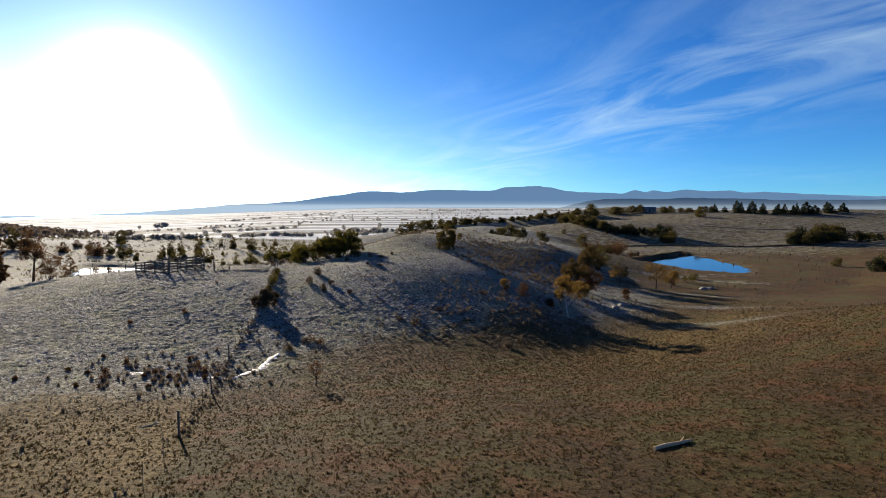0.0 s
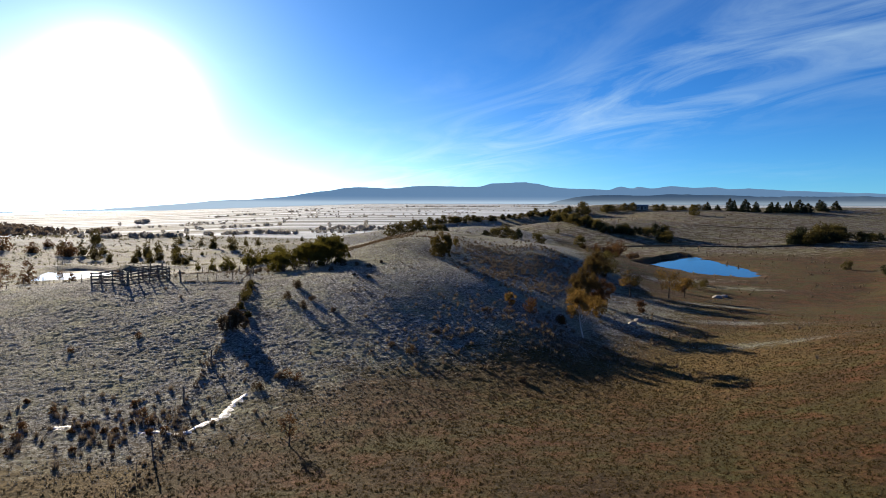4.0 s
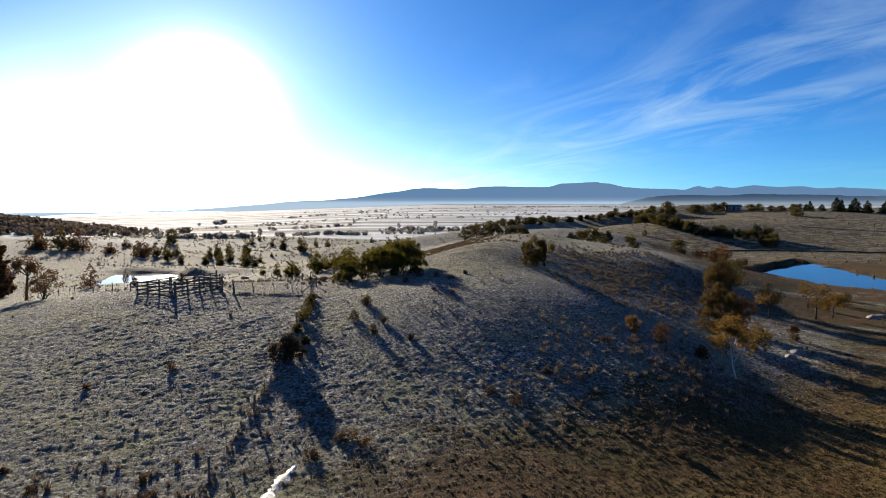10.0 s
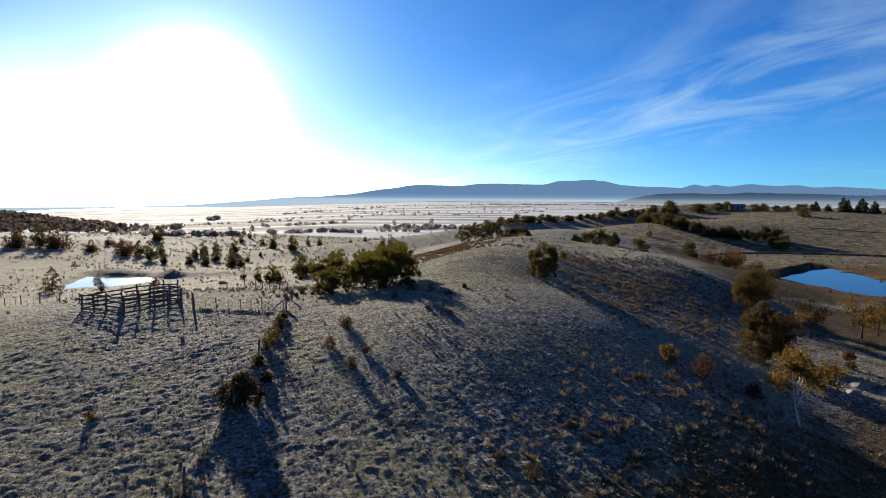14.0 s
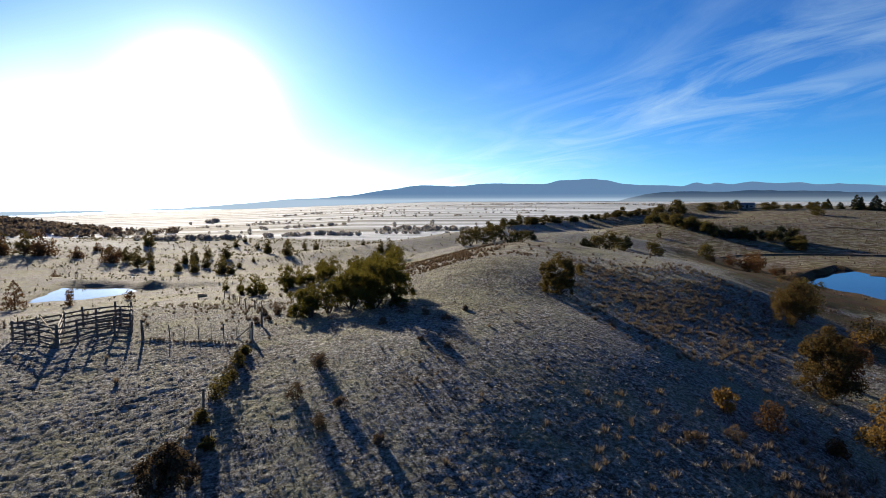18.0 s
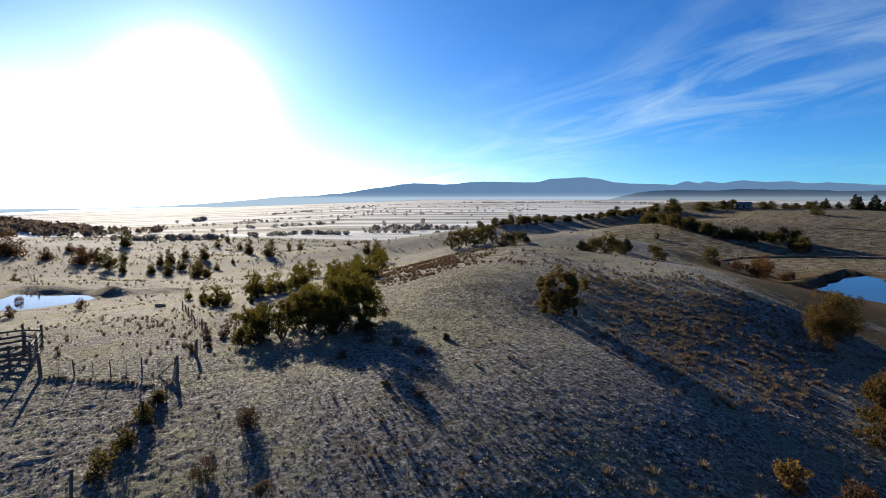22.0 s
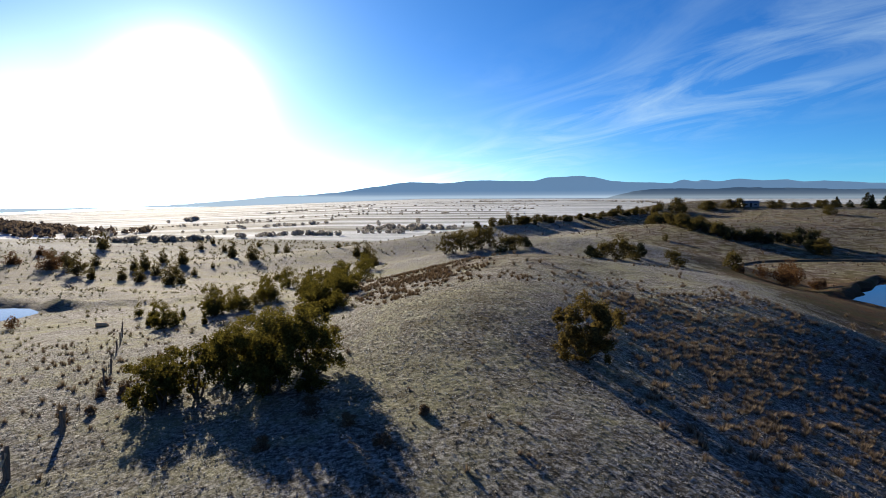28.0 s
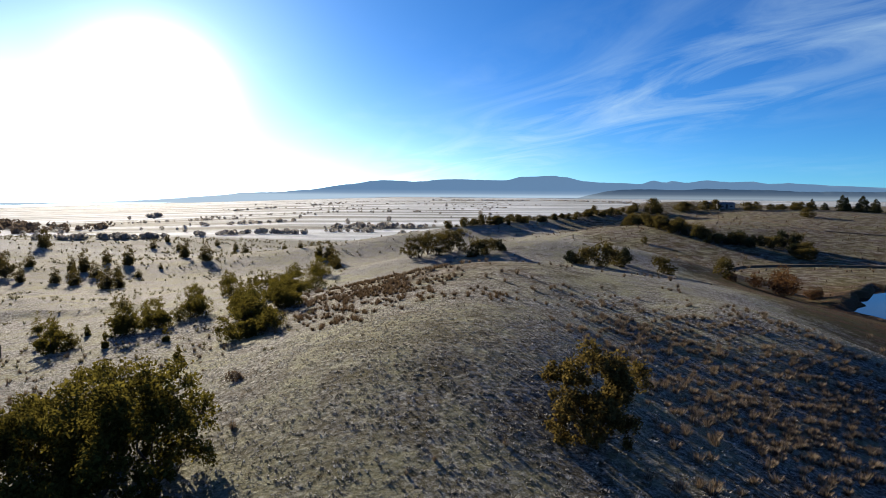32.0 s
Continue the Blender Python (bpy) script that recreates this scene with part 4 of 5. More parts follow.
        belt += [(ax + (bx - ax) * i / n + rng.normal() * 2.2, ay + (by - ay) * i / n + rng.normal() * 1.6, int(rng.random() < 0.4), 0.7 + 0.55 * rng.random()) for i in range(n)]
    belt += [(64.3, 237.3, 0, 0.5), (28.7, 163.3, 0, 1.0), (31.0, 164.0, 0, 0.95), (26.2, 164.0, 0, 0.9), (33.0, 165.6, 1, 0.9), (24.2, 164.6, 1, 0.7), (37.4, 161.6, 0, 0.85), (50.6, 169.0, 0, 0.9), (56.6, 163.1, 2, 0.95), (59.2, 165.5, 2, 0.8), (54.0, 166.0, 2, 0.6), (63.6, 166.2, 2, 0.5), (66.0, 168.0, 2, 0.4), (51.0, 167.0, 2, 0.4),
             (10.4, 171.4, 0, 0.95), (12.6, 172.0, 0, 0.9), (14.6, 173.0, 1, 0.8), (99.8, 122.7, 1, 1.3), (102.5, 124.0, 0, 1.1), (104.0, 140.0, 0, 0.7)]
    belt += [(135 + 22 * rng.random(), 199 + 8 * rng.random(), int(rng.random() < 0.5), 1.0 + 1.0 * rng.random()) for _ in range(16)]
    belt += [(157 + 26 * rng.random(), 198 + 8 * rng.random(), int(rng.random() < 0.5), 0.7 + 0.5 * rng.random()) for _ in range(10)]
    for x, y, k, s in belt:
        m = copy_thing(kinds[k], Matrix.Translation(slope_place(x, y)) @ pose(0, 0, 0, 0, 0, rng.uniform(0, 360)))
        m.scale = (s * rng.uniform(0.85, 1.15), s * rng.uniform(0.85, 1.15), s * rng.uniform(0.85, 1.15))
    for x, y in ((1.6, 176.6), (4.3, 176.0), (6.8, 176.9), (0.0, 178.0), (3.0, 178.6), (5.6, 178.8), (8.4, 177.6)):
        build_bush("grove_tree", "thin-stemmed dark tree in the grove behind the knoll", "tree", rng, slope_place(x, y), 4.1, 3.8, LEAF_GUM, 2200, 0.18, "grove behind the knoll", stems=6)
    kinds = [build_bush("crest_tree", "dark spreading tree on the crest of the brown hill", "tree", rng, slope_place(139.5, 345.5), 5.0, 6.2, LEAF_GUM, 1900, 0.36, "trees on the crest", stems=7),
             build_conifer("crest_pine", "dark pine on the crest of the brown hill", rng, slope_place(190.0, 332.0), 7.2, 6.8, LEAF_DARK, 1800, "pines on the crest", 0.55)]
    spots = [(x + rng.normal() * 1.6, y + 2 * rng.normal(), 1, k * rng.uniform(0.75, 1.15)) for x, y, k in ((180.6, 335.5, 0.75), (185.6, 333.2, 0.85), (193.5, 333.8, 0.9), (197.0, 328.5, 0.85), (203.0, 329.0, 0.7), (206.5, 330, 0.75), (210.5, 331.0, 0.75), (214.5, 332.0, 0.85), (218.5, 333.0, 0.8), (222.5, 333, 0.9), (227, 334, 0.8), (232, 335, 0.95), (238, 336, 0.9), (245, 338, 0.9), (252, 340, 0.95), (260, 342, 0.9))]
    for i in range(58):   # the row along the lower crest
        t = (i + 0.8 * rng.normal()) / 57
        spots.append((14 + 91 * t, 311 + 40 * t + 2.5 * rng.normal(), 0, rng.uniform(0.3, 0.75)))
    spots += [(109.3, 342.5, 0, 1.45), (112.5, 345, 0, 1.1), (124.2, 346.3, 0, 1.25), (128, 347.5, 0, 1.0), (134.8, 346.6, 0, 0.95), (149.1, 334.5, 0, 0.95), (153, 335, 0, 0.8), (149.8, 296.0, 0, 0.95)]
    spots += [(157 + 3.2 * i + rng.normal(), 333 + rng.normal(), 0, rng.uniform(0.5, 0.9)) for i in range(7)]
    for x, y, k, s in spots:
        m = copy_thing(kinds[k], Matrix.Translation(slope_place(x, y)) @ pose(0, 0, 0, 0, 0, rng.uniform(0, 360)))
        m.scale = (s * rng.uniform(0.85, 1.3), s * rng.uniform(0.85, 1.3), s * rng.uniform(0.7, 1.2))


far_copies()


# ---- fences, stockyard and small things ----
def build_post(parent, rng, at, high, r=0.06, mat=TIMBER, name="post", lean=0.05):
    m = Mesh()
    dx, dy = rng.normal() * lean * high, rng.normal() * lean * high
    m.tube([(0, 0, -0.25), (dx * 0.5 + 0.006, dy * 0.5, high * 0.5), (dx, dy, high - 0.02), (dx, dy, high)], [r * 1.05, r, r * 0.95, r * 0.7], 7)
    return part(name, m.data(name, mat), parent, at=at), Vector((dx, dy, high))


def build_fence(label, line, gap, high, rng, wires=4, droppers=2, thick=0.055):
    """A wire fence along the line: posts that follow the ground, thin droppers and sagging wires."""
    start = slope_place(*line[0])
    ob = thing("wire_fence", label, "fence", start, group="wire fences")
    spots = []
    for (ax, ay), (bx, by) in zip(line, line[1:]):
        n = max(1, round(math.hypot(bx - ax, by - ay) / gap))
        spots += [(ax + (bx - ax) * i / n, ay + (by - ay) * i / n) for i in range(n)]
    spots.append(line[-1])
    tops = []
    for i, (x, y) in enumerate(spots):
        x, y = x + rng.normal() * 0.08, y + rng.normal() * 0.08
        p = slope_place(x, y) - start
        h = high * rng.uniform(0.88, 1.1)
        _, top = build_post(ob, rng, p, h, thick * rng.uniform(0.8, 1.2))
        tops.append((p, p + top, h))
    for (p, a, ha), (q, b, hb) in zip(tops, tops[1:]):
        for k in range(droppers):
            f = (k + 1) / (droppers + 1)
            d = p.lerp(q, f)
            d.z = float(land(d.x + start.x, d.y + start.y)) - start.z
            part("dropper", Mesh().tube([d, d + Vector((0.01, 0, high * 0.85))], [0.016, 0.014], 5).data("dropper", TIMBER), ob)
    for k in range(wires):
        t, run = (k + 0.7) / wires, []
        for (p, a, _), (q, b, _) in zip(tops, tops[1:]):
            run += [p.lerp(a, t), p.lerp(a, t).lerp(q.lerp(b, t), 0.5) - Vector((0, 0, 0.03))]
        run.append(tops[-1][0].lerp(tops[-1][1], t))
        part("wire", Mesh().tube(run, [0.003] * len(run), 3).data("wire", WIRE), ob, "thin rusty wire")
    return ob


def build_strainer(x, y, brace, label, rng, high=1.35):
    at = slope_place(x, y)
    ob = thing("strainer_post", label, "fence post", at, group="strainer posts")
    build_post(ob, rng, (0, 0, 0), high, 0.08, TIMBER, "post", 0.01)
    for bx, by in brace:
        foot = slope_place(bx, by) - at
        part("brace", Mesh().tube([(0, 0, high * 0.8), foot], [0.05, 0.055], 6).data("brace", PALE_TIMBER), ob, "slanting timber brace")
    return ob


R6 = np.random.default_rng(6)
build_fence("old wire fence with leaning timber posts up the frosted slope", [(-9.0, 14), (-10.6, 23), (-12.3, 34), (-14.7, 51.8), (-15.3, 66), (-16.4, 79), (-17.4, 85.1)], 8.5, 1.25, R6)
build_fence("wire fence from the strainer post to the stockyard", [(-17.7, 85.5), (-21.5, 85.9), (-25.8, 86.1)], 2.4, 1.15, R6, 4, 1, 0.035)
build_fence("wire fence running over the shoulder beside the bushes", [(-18.2, 89.9), (-20.4, 97.3), (-25.0, 107), (-30.7, 118.5), (-35.5, 128)], 6.5, 1.15, R6)
build_fence("low wire fence between the stockyard and the pond", [(-37.5, 91.5), (-44, 96), (-52, 101.5), (-60, 107)], 4.5, 1.2, R6)
build_fence("dark wire fence over the pasture beyond the pond", [(-73.5, 157.5), (-96, 189), (-118, 220), (-140, 205)], 9.0, 1.3, R6, 4, 2)
build_strainer(-17.5, 85.4, ((-18.9, 85.8), (-17.1, 83.8)), "thick braced strainer post at the fence corner", R6, 1.4)
build_strainer(-18.1, 89.6, ((-18.7, 90.9),), "second braced strainer post beside the fence corner", R6, 1.2)
build_strainer(-25.8, 86.0, (), "tall single timber post beside the stockyard", R6, 1.6)


def build_yard():
    """The stockyard: round posts and four split rails to a panel."""
    start = slope_place(-32, 88)
    ob = thing("stockyard", "old timber stockyard of grey posts and split rails", "stockyard", start)
    runs = [[(-36.6, 87.6), (-35.2, 87.0), (-33.6, 86.2), (-31.3, 84.6)], [(-31.1, 84.5), (-30.4, 85.7), (-29.7, 87.0), (-28.9, 87.9), (-27.8, 88.2)], [(-27.8, 88.2), (-28.9, 90.4), (-30.4, 93.2)],
            [(-30.4, 93.2), (-32.0, 93.6), (-33.8, 92.0), (-34.6, 90.6)], [(-34.6, 90.6), (-33.4, 88.6), (-31.1, 84.5)], [(-34.6, 90.6), (-36.6, 87.6)], [(-31.6, 90.0), (-30.4, 91.4), (-28.9, 90.4)]]
    done = set()
    for run in runs:
        spots = [(slope_place(x, y) - start, R6.uniform(1.65, 1.95)) for x, y in run]
        for (p, h), xy in zip(spots, run):
            if xy not in done:
                done.add(xy)
                build_post(ob, R6, p, h, 0.085, TIMBER, "post", 0.02)
        for (p, _), (q, _) in zip(spots, spots[1:]):
            for k in range(4):
                z = 0.32 + 0.4 * k
                a, b = p + Vector((0, 0, z + R6.normal() * 0.04)), q + Vector((0, 0, z + R6.normal() * 0.04))
                d = (b - a).normalized()
                m = Mesh().tube([a - 0.15 * d, a.lerp(b, 0.5) + Vector((0, 0, R6.normal() * 0.02)), b + 0.15 * d], [0.062, 0.07, 0.06], 6)
                part("rail", m.data("rail", TIMBER), ob)
    # pale timber here paints the sun on the slanting rail
    a, b = slope_place(-35.0, 88.4) - start + Vector((0, 0, 1.75)), slope_place(-31.2, 84.7) - start + Vector((0, 0, 0.75))
    part("loose_rail", Mesh().tube([a, b], [0.06, 0.055], 6).data("loose_rail", PALE_TIMBER), ob, "pole leaning across the rails, sunlight painted as pale timber")
    return ob


build_yard()


def build_log(x, y, long, thick, turn, label):
    at = slope_place(x, y, 0.0)
    ob = thing("fallen_log", label, "log", at, turn)
    m = Mesh().tube([(-long / 2, 0, thick * 0.45), (-long * 0.2, 0.03, thick * 0.5), (long * 0.25, -0.04, thick * 0.42), (long / 2, 0.02, thick * 0.35)], [thick * 0.5, thick * 0.52, thick * 0.42, thick * 0.28], 10)
    part("trunk", m.data("trunk", PALE_TIMBER, True), ob)
    part("broken_branch", Mesh().tube([(long * 0.2, 0, thick * 0.6), (long * 0.34, 0.12, thick * 1.25)], [0.05, 0.02], 6).data("broken_branch", PALE_TIMBER), ob)
    part("cut_end", Mesh().tube([(-long / 2 - 0.012, 0, thick * 0.45), (-long / 2 - 0.002, 0, thick * 0.45)], [thick * 0.46, thick * 0.47], 10).data("cut_end", PALE_TIMBER), ob, "pale sawn end of the log")


build_log(10.4, 27.2, 2.2, 0.19, 23, "short pale fallen log lying on brown grass")
build_log(-14.6, 36.0, 1.6, 0.09, 50, "thin pale broken branch in yellow grass")
build_log(-41.5, 134.9, 1.4, 0.5, 10, "dark old log in the frosty paddock")


def build_ice(label, spine, wide, rng):
    """A frozen trickle: a thin uneven sheet of white ice that follows the ground."""
    pts = []
    for i in range(len(spine) - 1):
        (ax, ay), (bx, by) = spine[i], spine[i + 1]
        pts += [(ax + (bx - ax) * t, ay + (by - ay) * t) for t in np.linspace(0, 1, 9)[:-1]]
    pts.append(spine[-1])
    v, f = [], []
    for i, (x, y) in enumerate(pts):
        (ax, ay), (bx, by) = pts[max(i - 1, 0)], pts[min(i + 1, len(pts) - 1)]
        d = Vector((bx - ax, by - ay, 0)).normalized()
        s = Vector((-d.y, d.x, 0))
        w = wide * rng.uniform(0.25, 1.0) * (0.3 if i in (0, len(pts) - 1) else 1)
        for k in (-1.0, -0.5, 0.0, 0.5, 1.0):
            p = Vector((x, y, 0)) + s * (w * k + rng.normal() * 0.04)
            p.z = float(land(p.x, p.y) + lumps(p.x, p.y) * 0.8) + 0.05 - 0.05 * abs(k)
            v.append(p)
    for i in range(len(pts) - 1):
        for k in range(4):
            f.append((i * 5 + k, i * 5 + k + 1, i * 5 + k + 6, i * 5 + k + 5))
    me = array_mesh("frozen_trickle", [tuple(p) for p in v], f, ICE)
    me.shade_smooth()
    tagged(new("frozen_trickle", me), label, "ice", "frozen water", "")


build_ice("frozen trickle of white ice in the gully bottom", [(-13.6, 46.6), (-12.4, 48.6), (-11.6, 49.4), (-11.5, 51.4), (-11.0, 53.2)], 0.42, R6)
build_ice("small frozen puddle in the frosted grass", [(-20.5, 47.4), (-20.0, 47.7), (-19.4, 48.0)], 0.35, R6)
build_ice("thin strip of ice under the old fence", [(-15.8, 47.2), (-14.8, 47.4), (-13.8, 46.8)], 0.25, R6)


def build_house(x, y, turn, w, d, h, name, label, wall, roof, rise):
    at = slope_place(x, y)
    ob = thing(name, label, "building", at, turn)
    part("wall", Mesh().box((w, d, h + 0.4), (0, 0, h / 2 - 0.2)).data("wall", wall), ob)
    r = Mesh()
    o = 0.35
    r.v += [Vector(p) for p in ((-w / 2 - o, -d / 2 - o, h), (w / 2 + o, -d / 2 - o, h), (w / 2 + o, d / 2 + o, h), (-w / 2 - o, d / 2 + o, h), (-w / 2 - o, 0, h + rise), (w / 2 + o, 0, h + rise))]
    r.f += [(0, 1, 5, 4), (2, 3, 4, 5), (1, 2, 5), (3, 0, 4), (3, 2, 1, 0)]
    part("roof", r.data("roof", roof), ob)
    for k in (-0.28, 0.28):
        win = part("window", Mesh().box((w * 0.16, 0.06, h * 0.34), (w * k, -d / 2 - 0.02, h * 0.55)).data("window", GLASS), ob)
    part("door", Mesh().box((0.9, 0.06, 2.0), (0, -d / 2 - 0.025, 1.0)).data("door", SHED_DARK), ob)
    return ob


build_house(-79, 122, 35, 6, 4, 2.6, "shed", "low dark timber shed under the rusty trees", SHED_DARK, ROOF_GREY, 0.8)
build_house(146.5, 349.5, -15, 7, 5, 1.9, "farmhouse", "white farmhouse with grey roof among the crest trees", WALL_WHITE, ROOF_GREY, 1.0)
build_house(139.0, 352, 10, 4, 3.5, 2.3, "farm_shed", "pale farm shed with iron roof on the crest", WALL_WHITE, ROOF_GREY, 0.7)


def scatter_stones():
    for x, y in ((52, 104), (54, 105.5), (28, 79), (26.5, 77.5)):
        s = R6.uniform(0.35, 0.9)
        bm = bmesh.new()
        bmesh.ops.create_icosphere(bm, subdivisions=2, radius=s)
        for v in bm.verts:
            v.co *= 1 + 0.35 * noise.noise(v.co * 2.1 / s + Vector((x, y, 0)))
            v.co.z *= 0.55
        me = bpy.data.meshes.new("boulder")
        bm.to_mesh(me)
        bm.free()
        me.materials.append(STONE)
        ob = tagged(new("boulder", me), "grey boulder half sunk in the brown bank", "boulder", "boulders on the bank")
        ob.location = slope_place(x, y, -0.1 * s)


scatter_stones()


# ---- grass ----
def blades(x, y, count, high, wide, spread, rng):
    """Grass clumps at x, y: triangles that lean outwards. Returns vertices, faces and each vertex's clump."""
    n = len(x)
    a = rng.uniform(0, 2 * np.pi, (n, count))
    lean = rng.uniform(0.15, 1.0, (n, count)) * spread[:, None]
    h = high[:, None] * rng.uniform(0.55, 1.0, (n, count))
    z = (land(x, y) + lumps(x, y) * 0.8 - 0.03)[:, None]
    bx, by = x[:, None] + 0.25 * lean * np.cos(a), y[:, None] + 0.25 * lean * np.sin(a)
    tx, ty = x[:, None] + lean * np.cos(a), y[:, None] + lean * np.sin(a)
    sx, sy = -np.sin(a) * wide[:, None], np.cos(a) * wide[:, None]
    v = np.stack([np.stack([bx - sx, by - sy, z + 0 * h], -1), np.stack([bx + sx, by + sy, z + 0 * h], -1), np.stack([tx, ty, z + h], -1)], 2).reshape(-1, 3)
    return v, np.arange(len(v)).reshape(-1, 3), np.repeat(np.arange(n), count * 3)


def build_grass():
    rng = np.random.default_rng(31)
    n = 290000
    x, y = rng.uniform(-56, 62, n), 18 + 114 * rng.random(n)
    keep = rng.random(n) < step(62, 20, x) * step(-56, -30, x) * step(132, 100, y)   # thinning out with distance
    x, y = x[keep], y[keep]
    n = len(x)
    s = rng.uniform(0.6, 1.3, n)
    v, f, k = blades(x, y, 6, 0.085 * s, 0.036 * s, 0.13 * s, rng)
    fr = frost_cover(x, y)
    fr = np.clip(fr + 0.25 * np.minimum(1, 3 * fr) * rng.normal(size=n), 0, 1)
    me = array_mesh("short_grass", v, f, GRASS, (("frost", fr[k]),))
    tagged(new("short_grass", me), "short winter grass, brown or white with rime", "grass", kind="stuff")


def build_tussocks():
    rng = np.random.default_rng(32)
    xs, ys, ss = [], [], []

    def patch(n, cx, cy, sx, sy, lo, hi, turn=0.0):
        u, v = rng.normal(size=n) * sx, rng.normal(size=n) * sy
        c, s = math.cos(radians(turn)), math.sin(radians(turn))
        xs.extend(cx + u * c - v * s), ys.extend(cy + u * s + v * c), ss.extend(rng.uniform(lo, hi, n))

    for (ax, ay), (bx, by) in zip(FENCE_BANK, FENCE_BANK[1:]):   # long grass left along the old fence
        n = round(6 * math.hypot(bx - ax, by - ay))
        t = rng.random(n)
        xs.extend(ax + (bx - ax) * t + 0.22 * rng.normal(size=n)), ys.extend(ay + (by - ay) * t + 0.1 * rng.normal(size=n)), ss.extend(rng.uniform(0.10, 0.26, n))
    patch(120, 11, 118, 4, 4, 0.3, 0.5)
    patch(900, 9, 66, 7, 4, 0.15, 0.5, 22)          # the gully
    patch(160, -2, 61, 8, 2.2, 0.2, 0.4, 8)
    patch(450, 22, 76, 6, 8, 0.2, 0.5)
    patch(300, -4, 138, 6, 9, 0.3, 0.6)             # brown tussocks behind the top
    patch(350, 12, 150, 12, 6, 0.3, 0.6)
    patch(170, 42, 66, 10, 7, 0.2, 0.5, 30)         # dry tufts on the brown slope
    patch(50, 24, 40, 12, 8, 0.10, 0.22)
    patch(24, -18, 32, 4, 5, 0.15, 0.35)
    patch(110, -17, 48, 4, 3, 0.25, 0.5)
    patch(220, 2, 78, 9, 9, 0.12, 0.3)
    patch(160, -30, 112, 8, 12, 0.2, 0.5)
    patch(120, -20, 104, 5, 8, 0.2, 0.5)
    patch(200, 62, 120, 16, 9, 0.3, 0.6)
    patch(700, 90, 270, 50, 45, 0.35, 0.9)          # the brown hill
    patch(500, 105, 150, 26, 40, 0.3, 0.8)
    x, y, s = np.array(xs), np.array(ys), np.array(ss)
    keep = (shore_gap(x, y, RIGHT_SHORE) > 1) & (shore_gap(x, y, LEFT_SHORE) > 1)
    keep &= (vnoise(x / 2.3, y / 2.3) + 0.9 * vnoise(x / 7 + 5, y / 7) + 0.18 * rng.normal(size=len(x)) > 0.16) | (y > 200) | (x < -11)
    x, y, s = x[keep], y[keep], s[keep]
    v, f, k = blades(x, y, 34, s, 0.05 * s + 0.01, 0.75 * s, rng)
    me = array_mesh("tussocks", v, f, LEAF_TUFT)
    tagged(new("tussocks", me), "dry straw-coloured grass tussocks tipped with frost", "tussocks", kind="stuff")


def build_lee_tufts():
    """Straw tufts in loose clusters down the knoll's lee side, and the brown heath behind its top."""
    rng = np.random.default_rng(36)

    def cluster(n, cx, cy, sx, sy, turn, spread):
        c, s = math.cos(radians(turn)), math.sin(radians(turn))
        u, v = rng.normal(size=n) * sx, rng.normal(size=n) * sy
        x, y = np.repeat(cx + u * c - v * s, 7), np.repeat(cy + u * s + v * c, 7)
        return x + spread * rng.normal(size=7 * n), y + spread * rng.normal(size=7 * n)

    x, y = cluster(210, 19.0, 103, 6.0, 9.5, -14, 1.2)
    keep = (x > 7.5 + 0.25 * np.maximum(y - 100, 0) * 0.4) & (shore_gap(x, y, RIGHT_SHORE) > 1)
    x, y = x[keep], y[keep]
    s = rng.uniform(0.22, 0.5, len(x))
    v, f, k = blades(x, y, 60, 0.85 * s, 0.04 * s + 0.01, 0.8 * s, rng)
    tagged(new("lee_tufts", array_mesh("lee_tufts", v, f, LEAF_TUFT)), "pale straw tufts with frosty tips on the knoll's shaded side", "tussocks", kind="stuff")
    x, y = cluster(95, -4.0, 132, 3.8, 9.0, 12, 1.2)
    s = rng.uniform(0.25, 0.5, len(x))
    v, f, k = blades(x, y, 30, s, 0.06 * s + 0.015, 0.9 * s, rng)
    tagged(new("brown_heath", array_mesh("brown_heath", v, f, LEAF_HEATH)), "dense low brown heath behind the top of the knoll", "heath", kind="stuff")


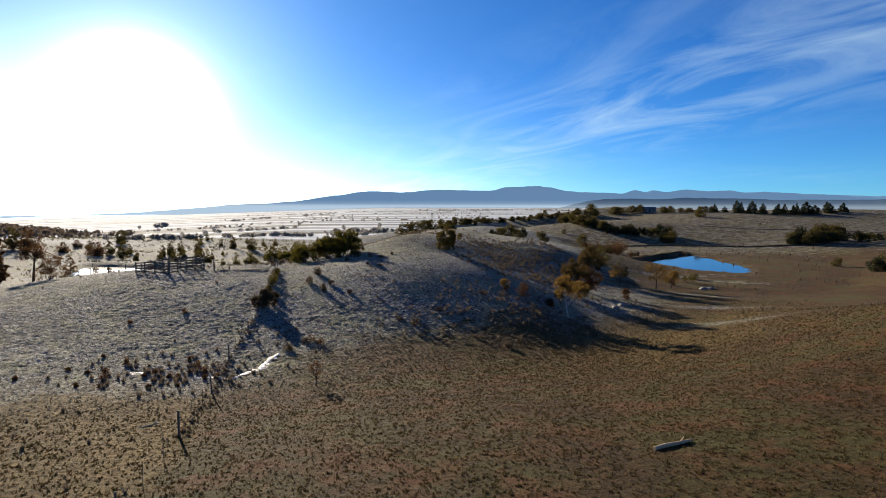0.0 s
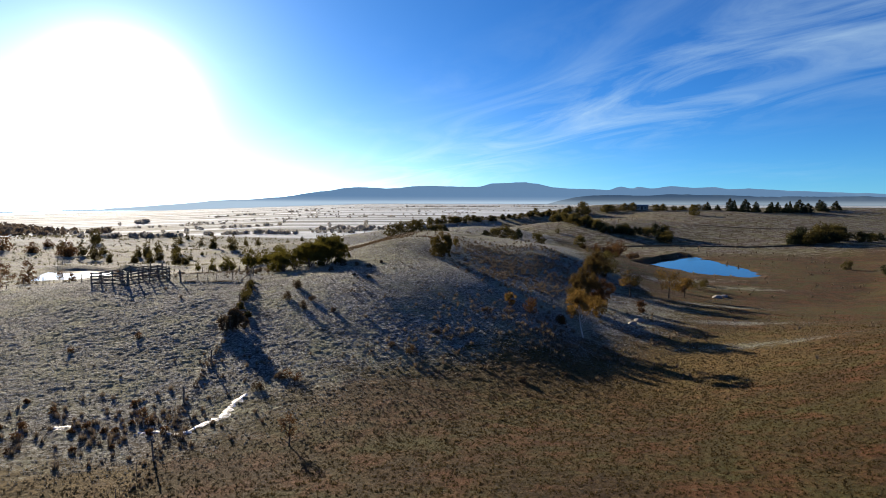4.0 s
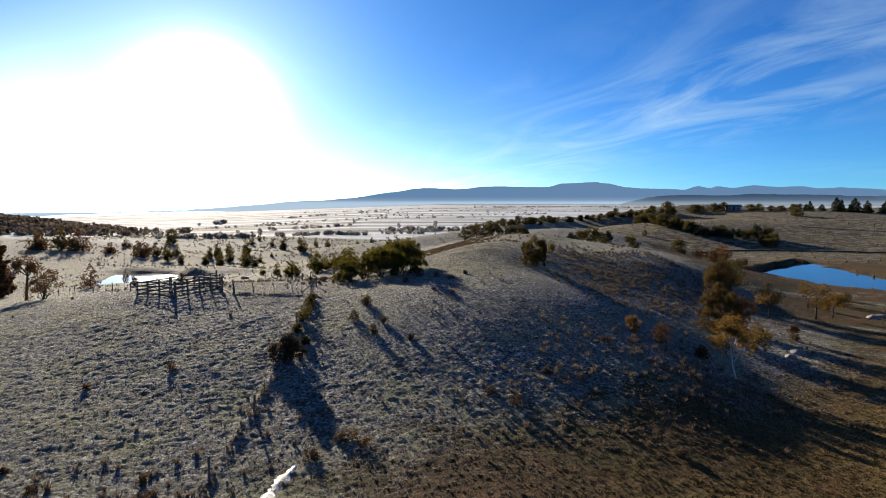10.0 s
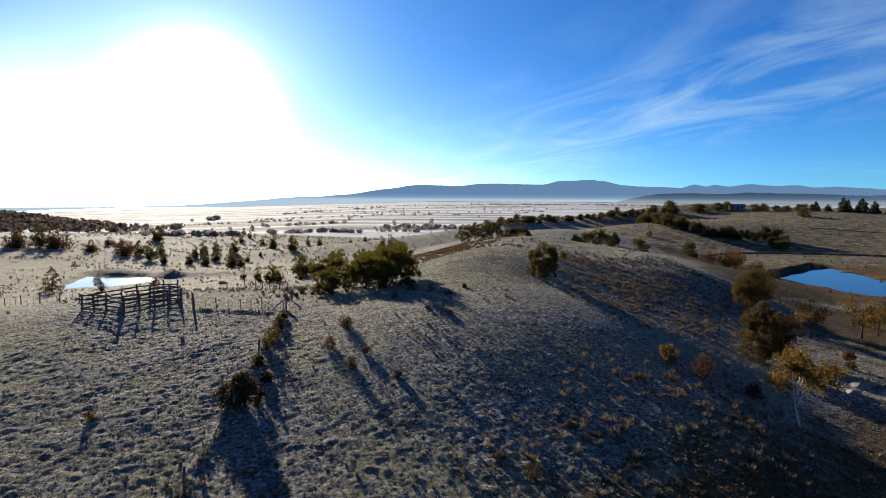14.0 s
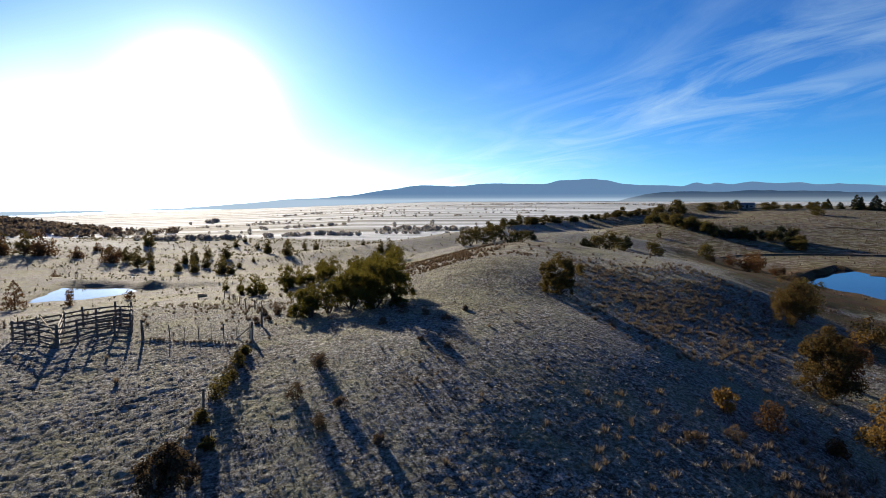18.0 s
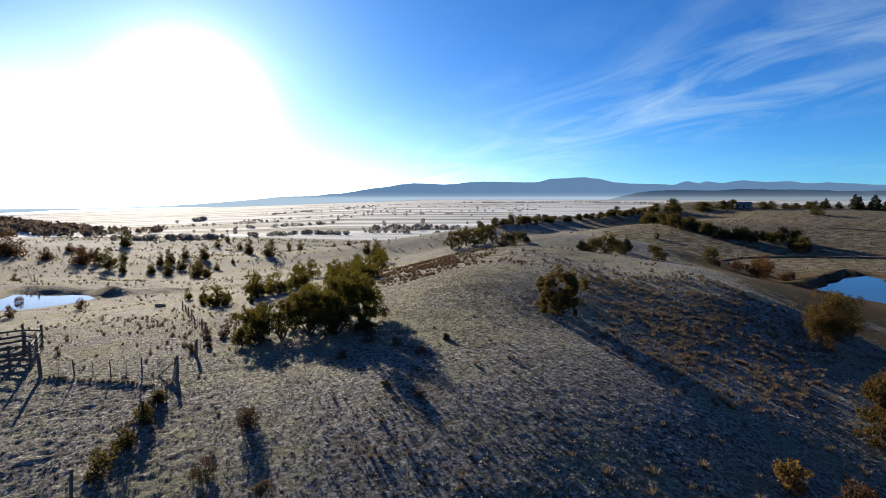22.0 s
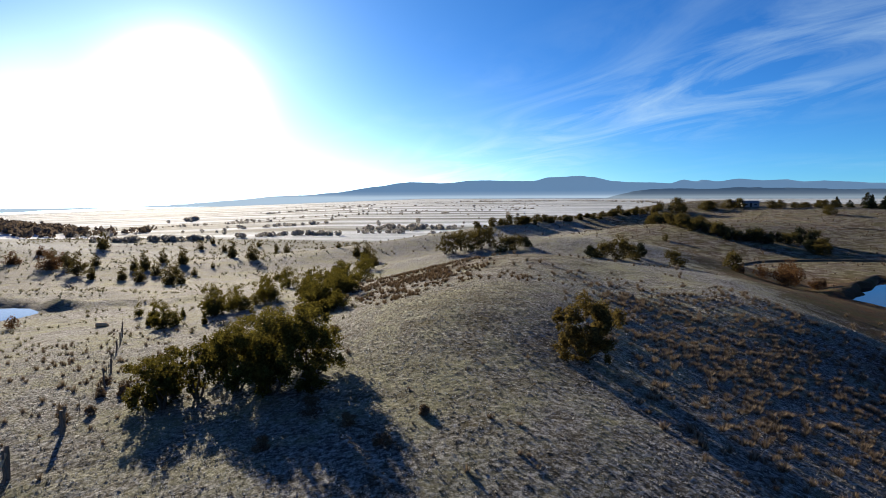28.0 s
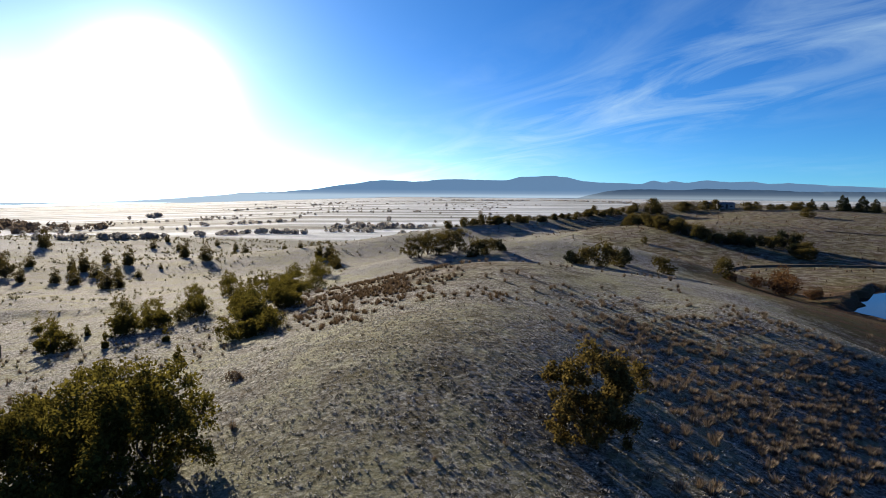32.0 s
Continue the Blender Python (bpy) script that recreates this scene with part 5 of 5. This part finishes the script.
def build_valley_tufts():
    """Rimed tufts that roughen the frosty paddocks of the valley."""
    rng = np.random.default_rng(33)
    n = 11000
    x, y = rng.uniform(-190, 5, n), 112 + 260 * rng.random(n) ** 1.3
    keep = (shore_gap(x, y, LEFT_SHORE) > 1) & (vnoise(x / 14, y / 9) + 0.6 * vnoise(x / 4, y / 4) + 0.2 * rng.normal(size=n) > 0.08) & (x < -8 - 0.05 * (y - 112))
    x, y = x[keep], y[keep]
    s = rng.uniform(0.22, 0.7, len(x)) * (0.7 + (y - 112) / 200)
    v, f, k = blades(x, y, 12, s, 0.10 * s, 0.9 * s, rng)
    me = array_mesh("valley_tufts", v, f, LEAF_RIME)
    tagged(new("valley_tufts", me), "rough frosted grass tufts across the valley paddocks", "grass", kind="stuff")


def build_strip(name, label, spine, wide, mat, lift):
    """A worn track, or a dark strip painting ditch shade, laid along the ground."""
    pts = []
    for (ax, ay), (bx, by) in zip(spine, spine[1:]):
        n = max(2, round(math.hypot(bx - ax, by - ay) / 1.5))
        pts += [(ax + (bx - ax) * i / n, ay + (by - ay) * i / n) for i in range(n)]
    rng, v, f = np.random.default_rng(len(pts)), [], []
    for i in range(len(pts)):
        (ax, ay), (bx, by) = pts[max(i - 1, 0)], pts[min(i + 1, len(pts) - 1)]
        d = Vector((bx - ax, by - ay, 0)).normalized()
        w = wide * rng.uniform(0.4, 1.0)
        for k, up in ((-1, -0.5), (-0.4, 1), (0.4, 1), (1, -0.5)):
            p = Vector((*pts[i], 0)) + Vector((-d.y, d.x, 0)) * w * k
            v.append((p.x, p.y, float(land(p.x, p.y)) + lift * up))
    for i in range(len(pts) - 1):
        f += [(i * 4 + k, i * 4 + k + 1, i * 4 + k + 5, i * 4 + k + 4) for k in range(3)]
    tagged(new(name, array_mesh(name, v, f, mat)), label, name.replace("_", " "), kind="structure")


build_strip("farm_track", "worn farm track curving over the brown hill", [(119.7, 329.9), (127.2, 289.2), (129.9, 257.9), (147.1, 245.5), (190, 225)], 0.8, DARK_STRIP, 0.2)
# dark strip that paints the shadow along the ditch
build_strip("ditch_bank", "eroded ditch bank below the brown hill, its shade painted dark", [(60, 196), (76.4, 209.5), (93.7, 211.2), (114.7, 206.7), (150, 196)], 0.7, DARK_STRIP, 0.45)
build_grass()
build_tussocks()
build_lee_tufts()
build_valley_tufts()
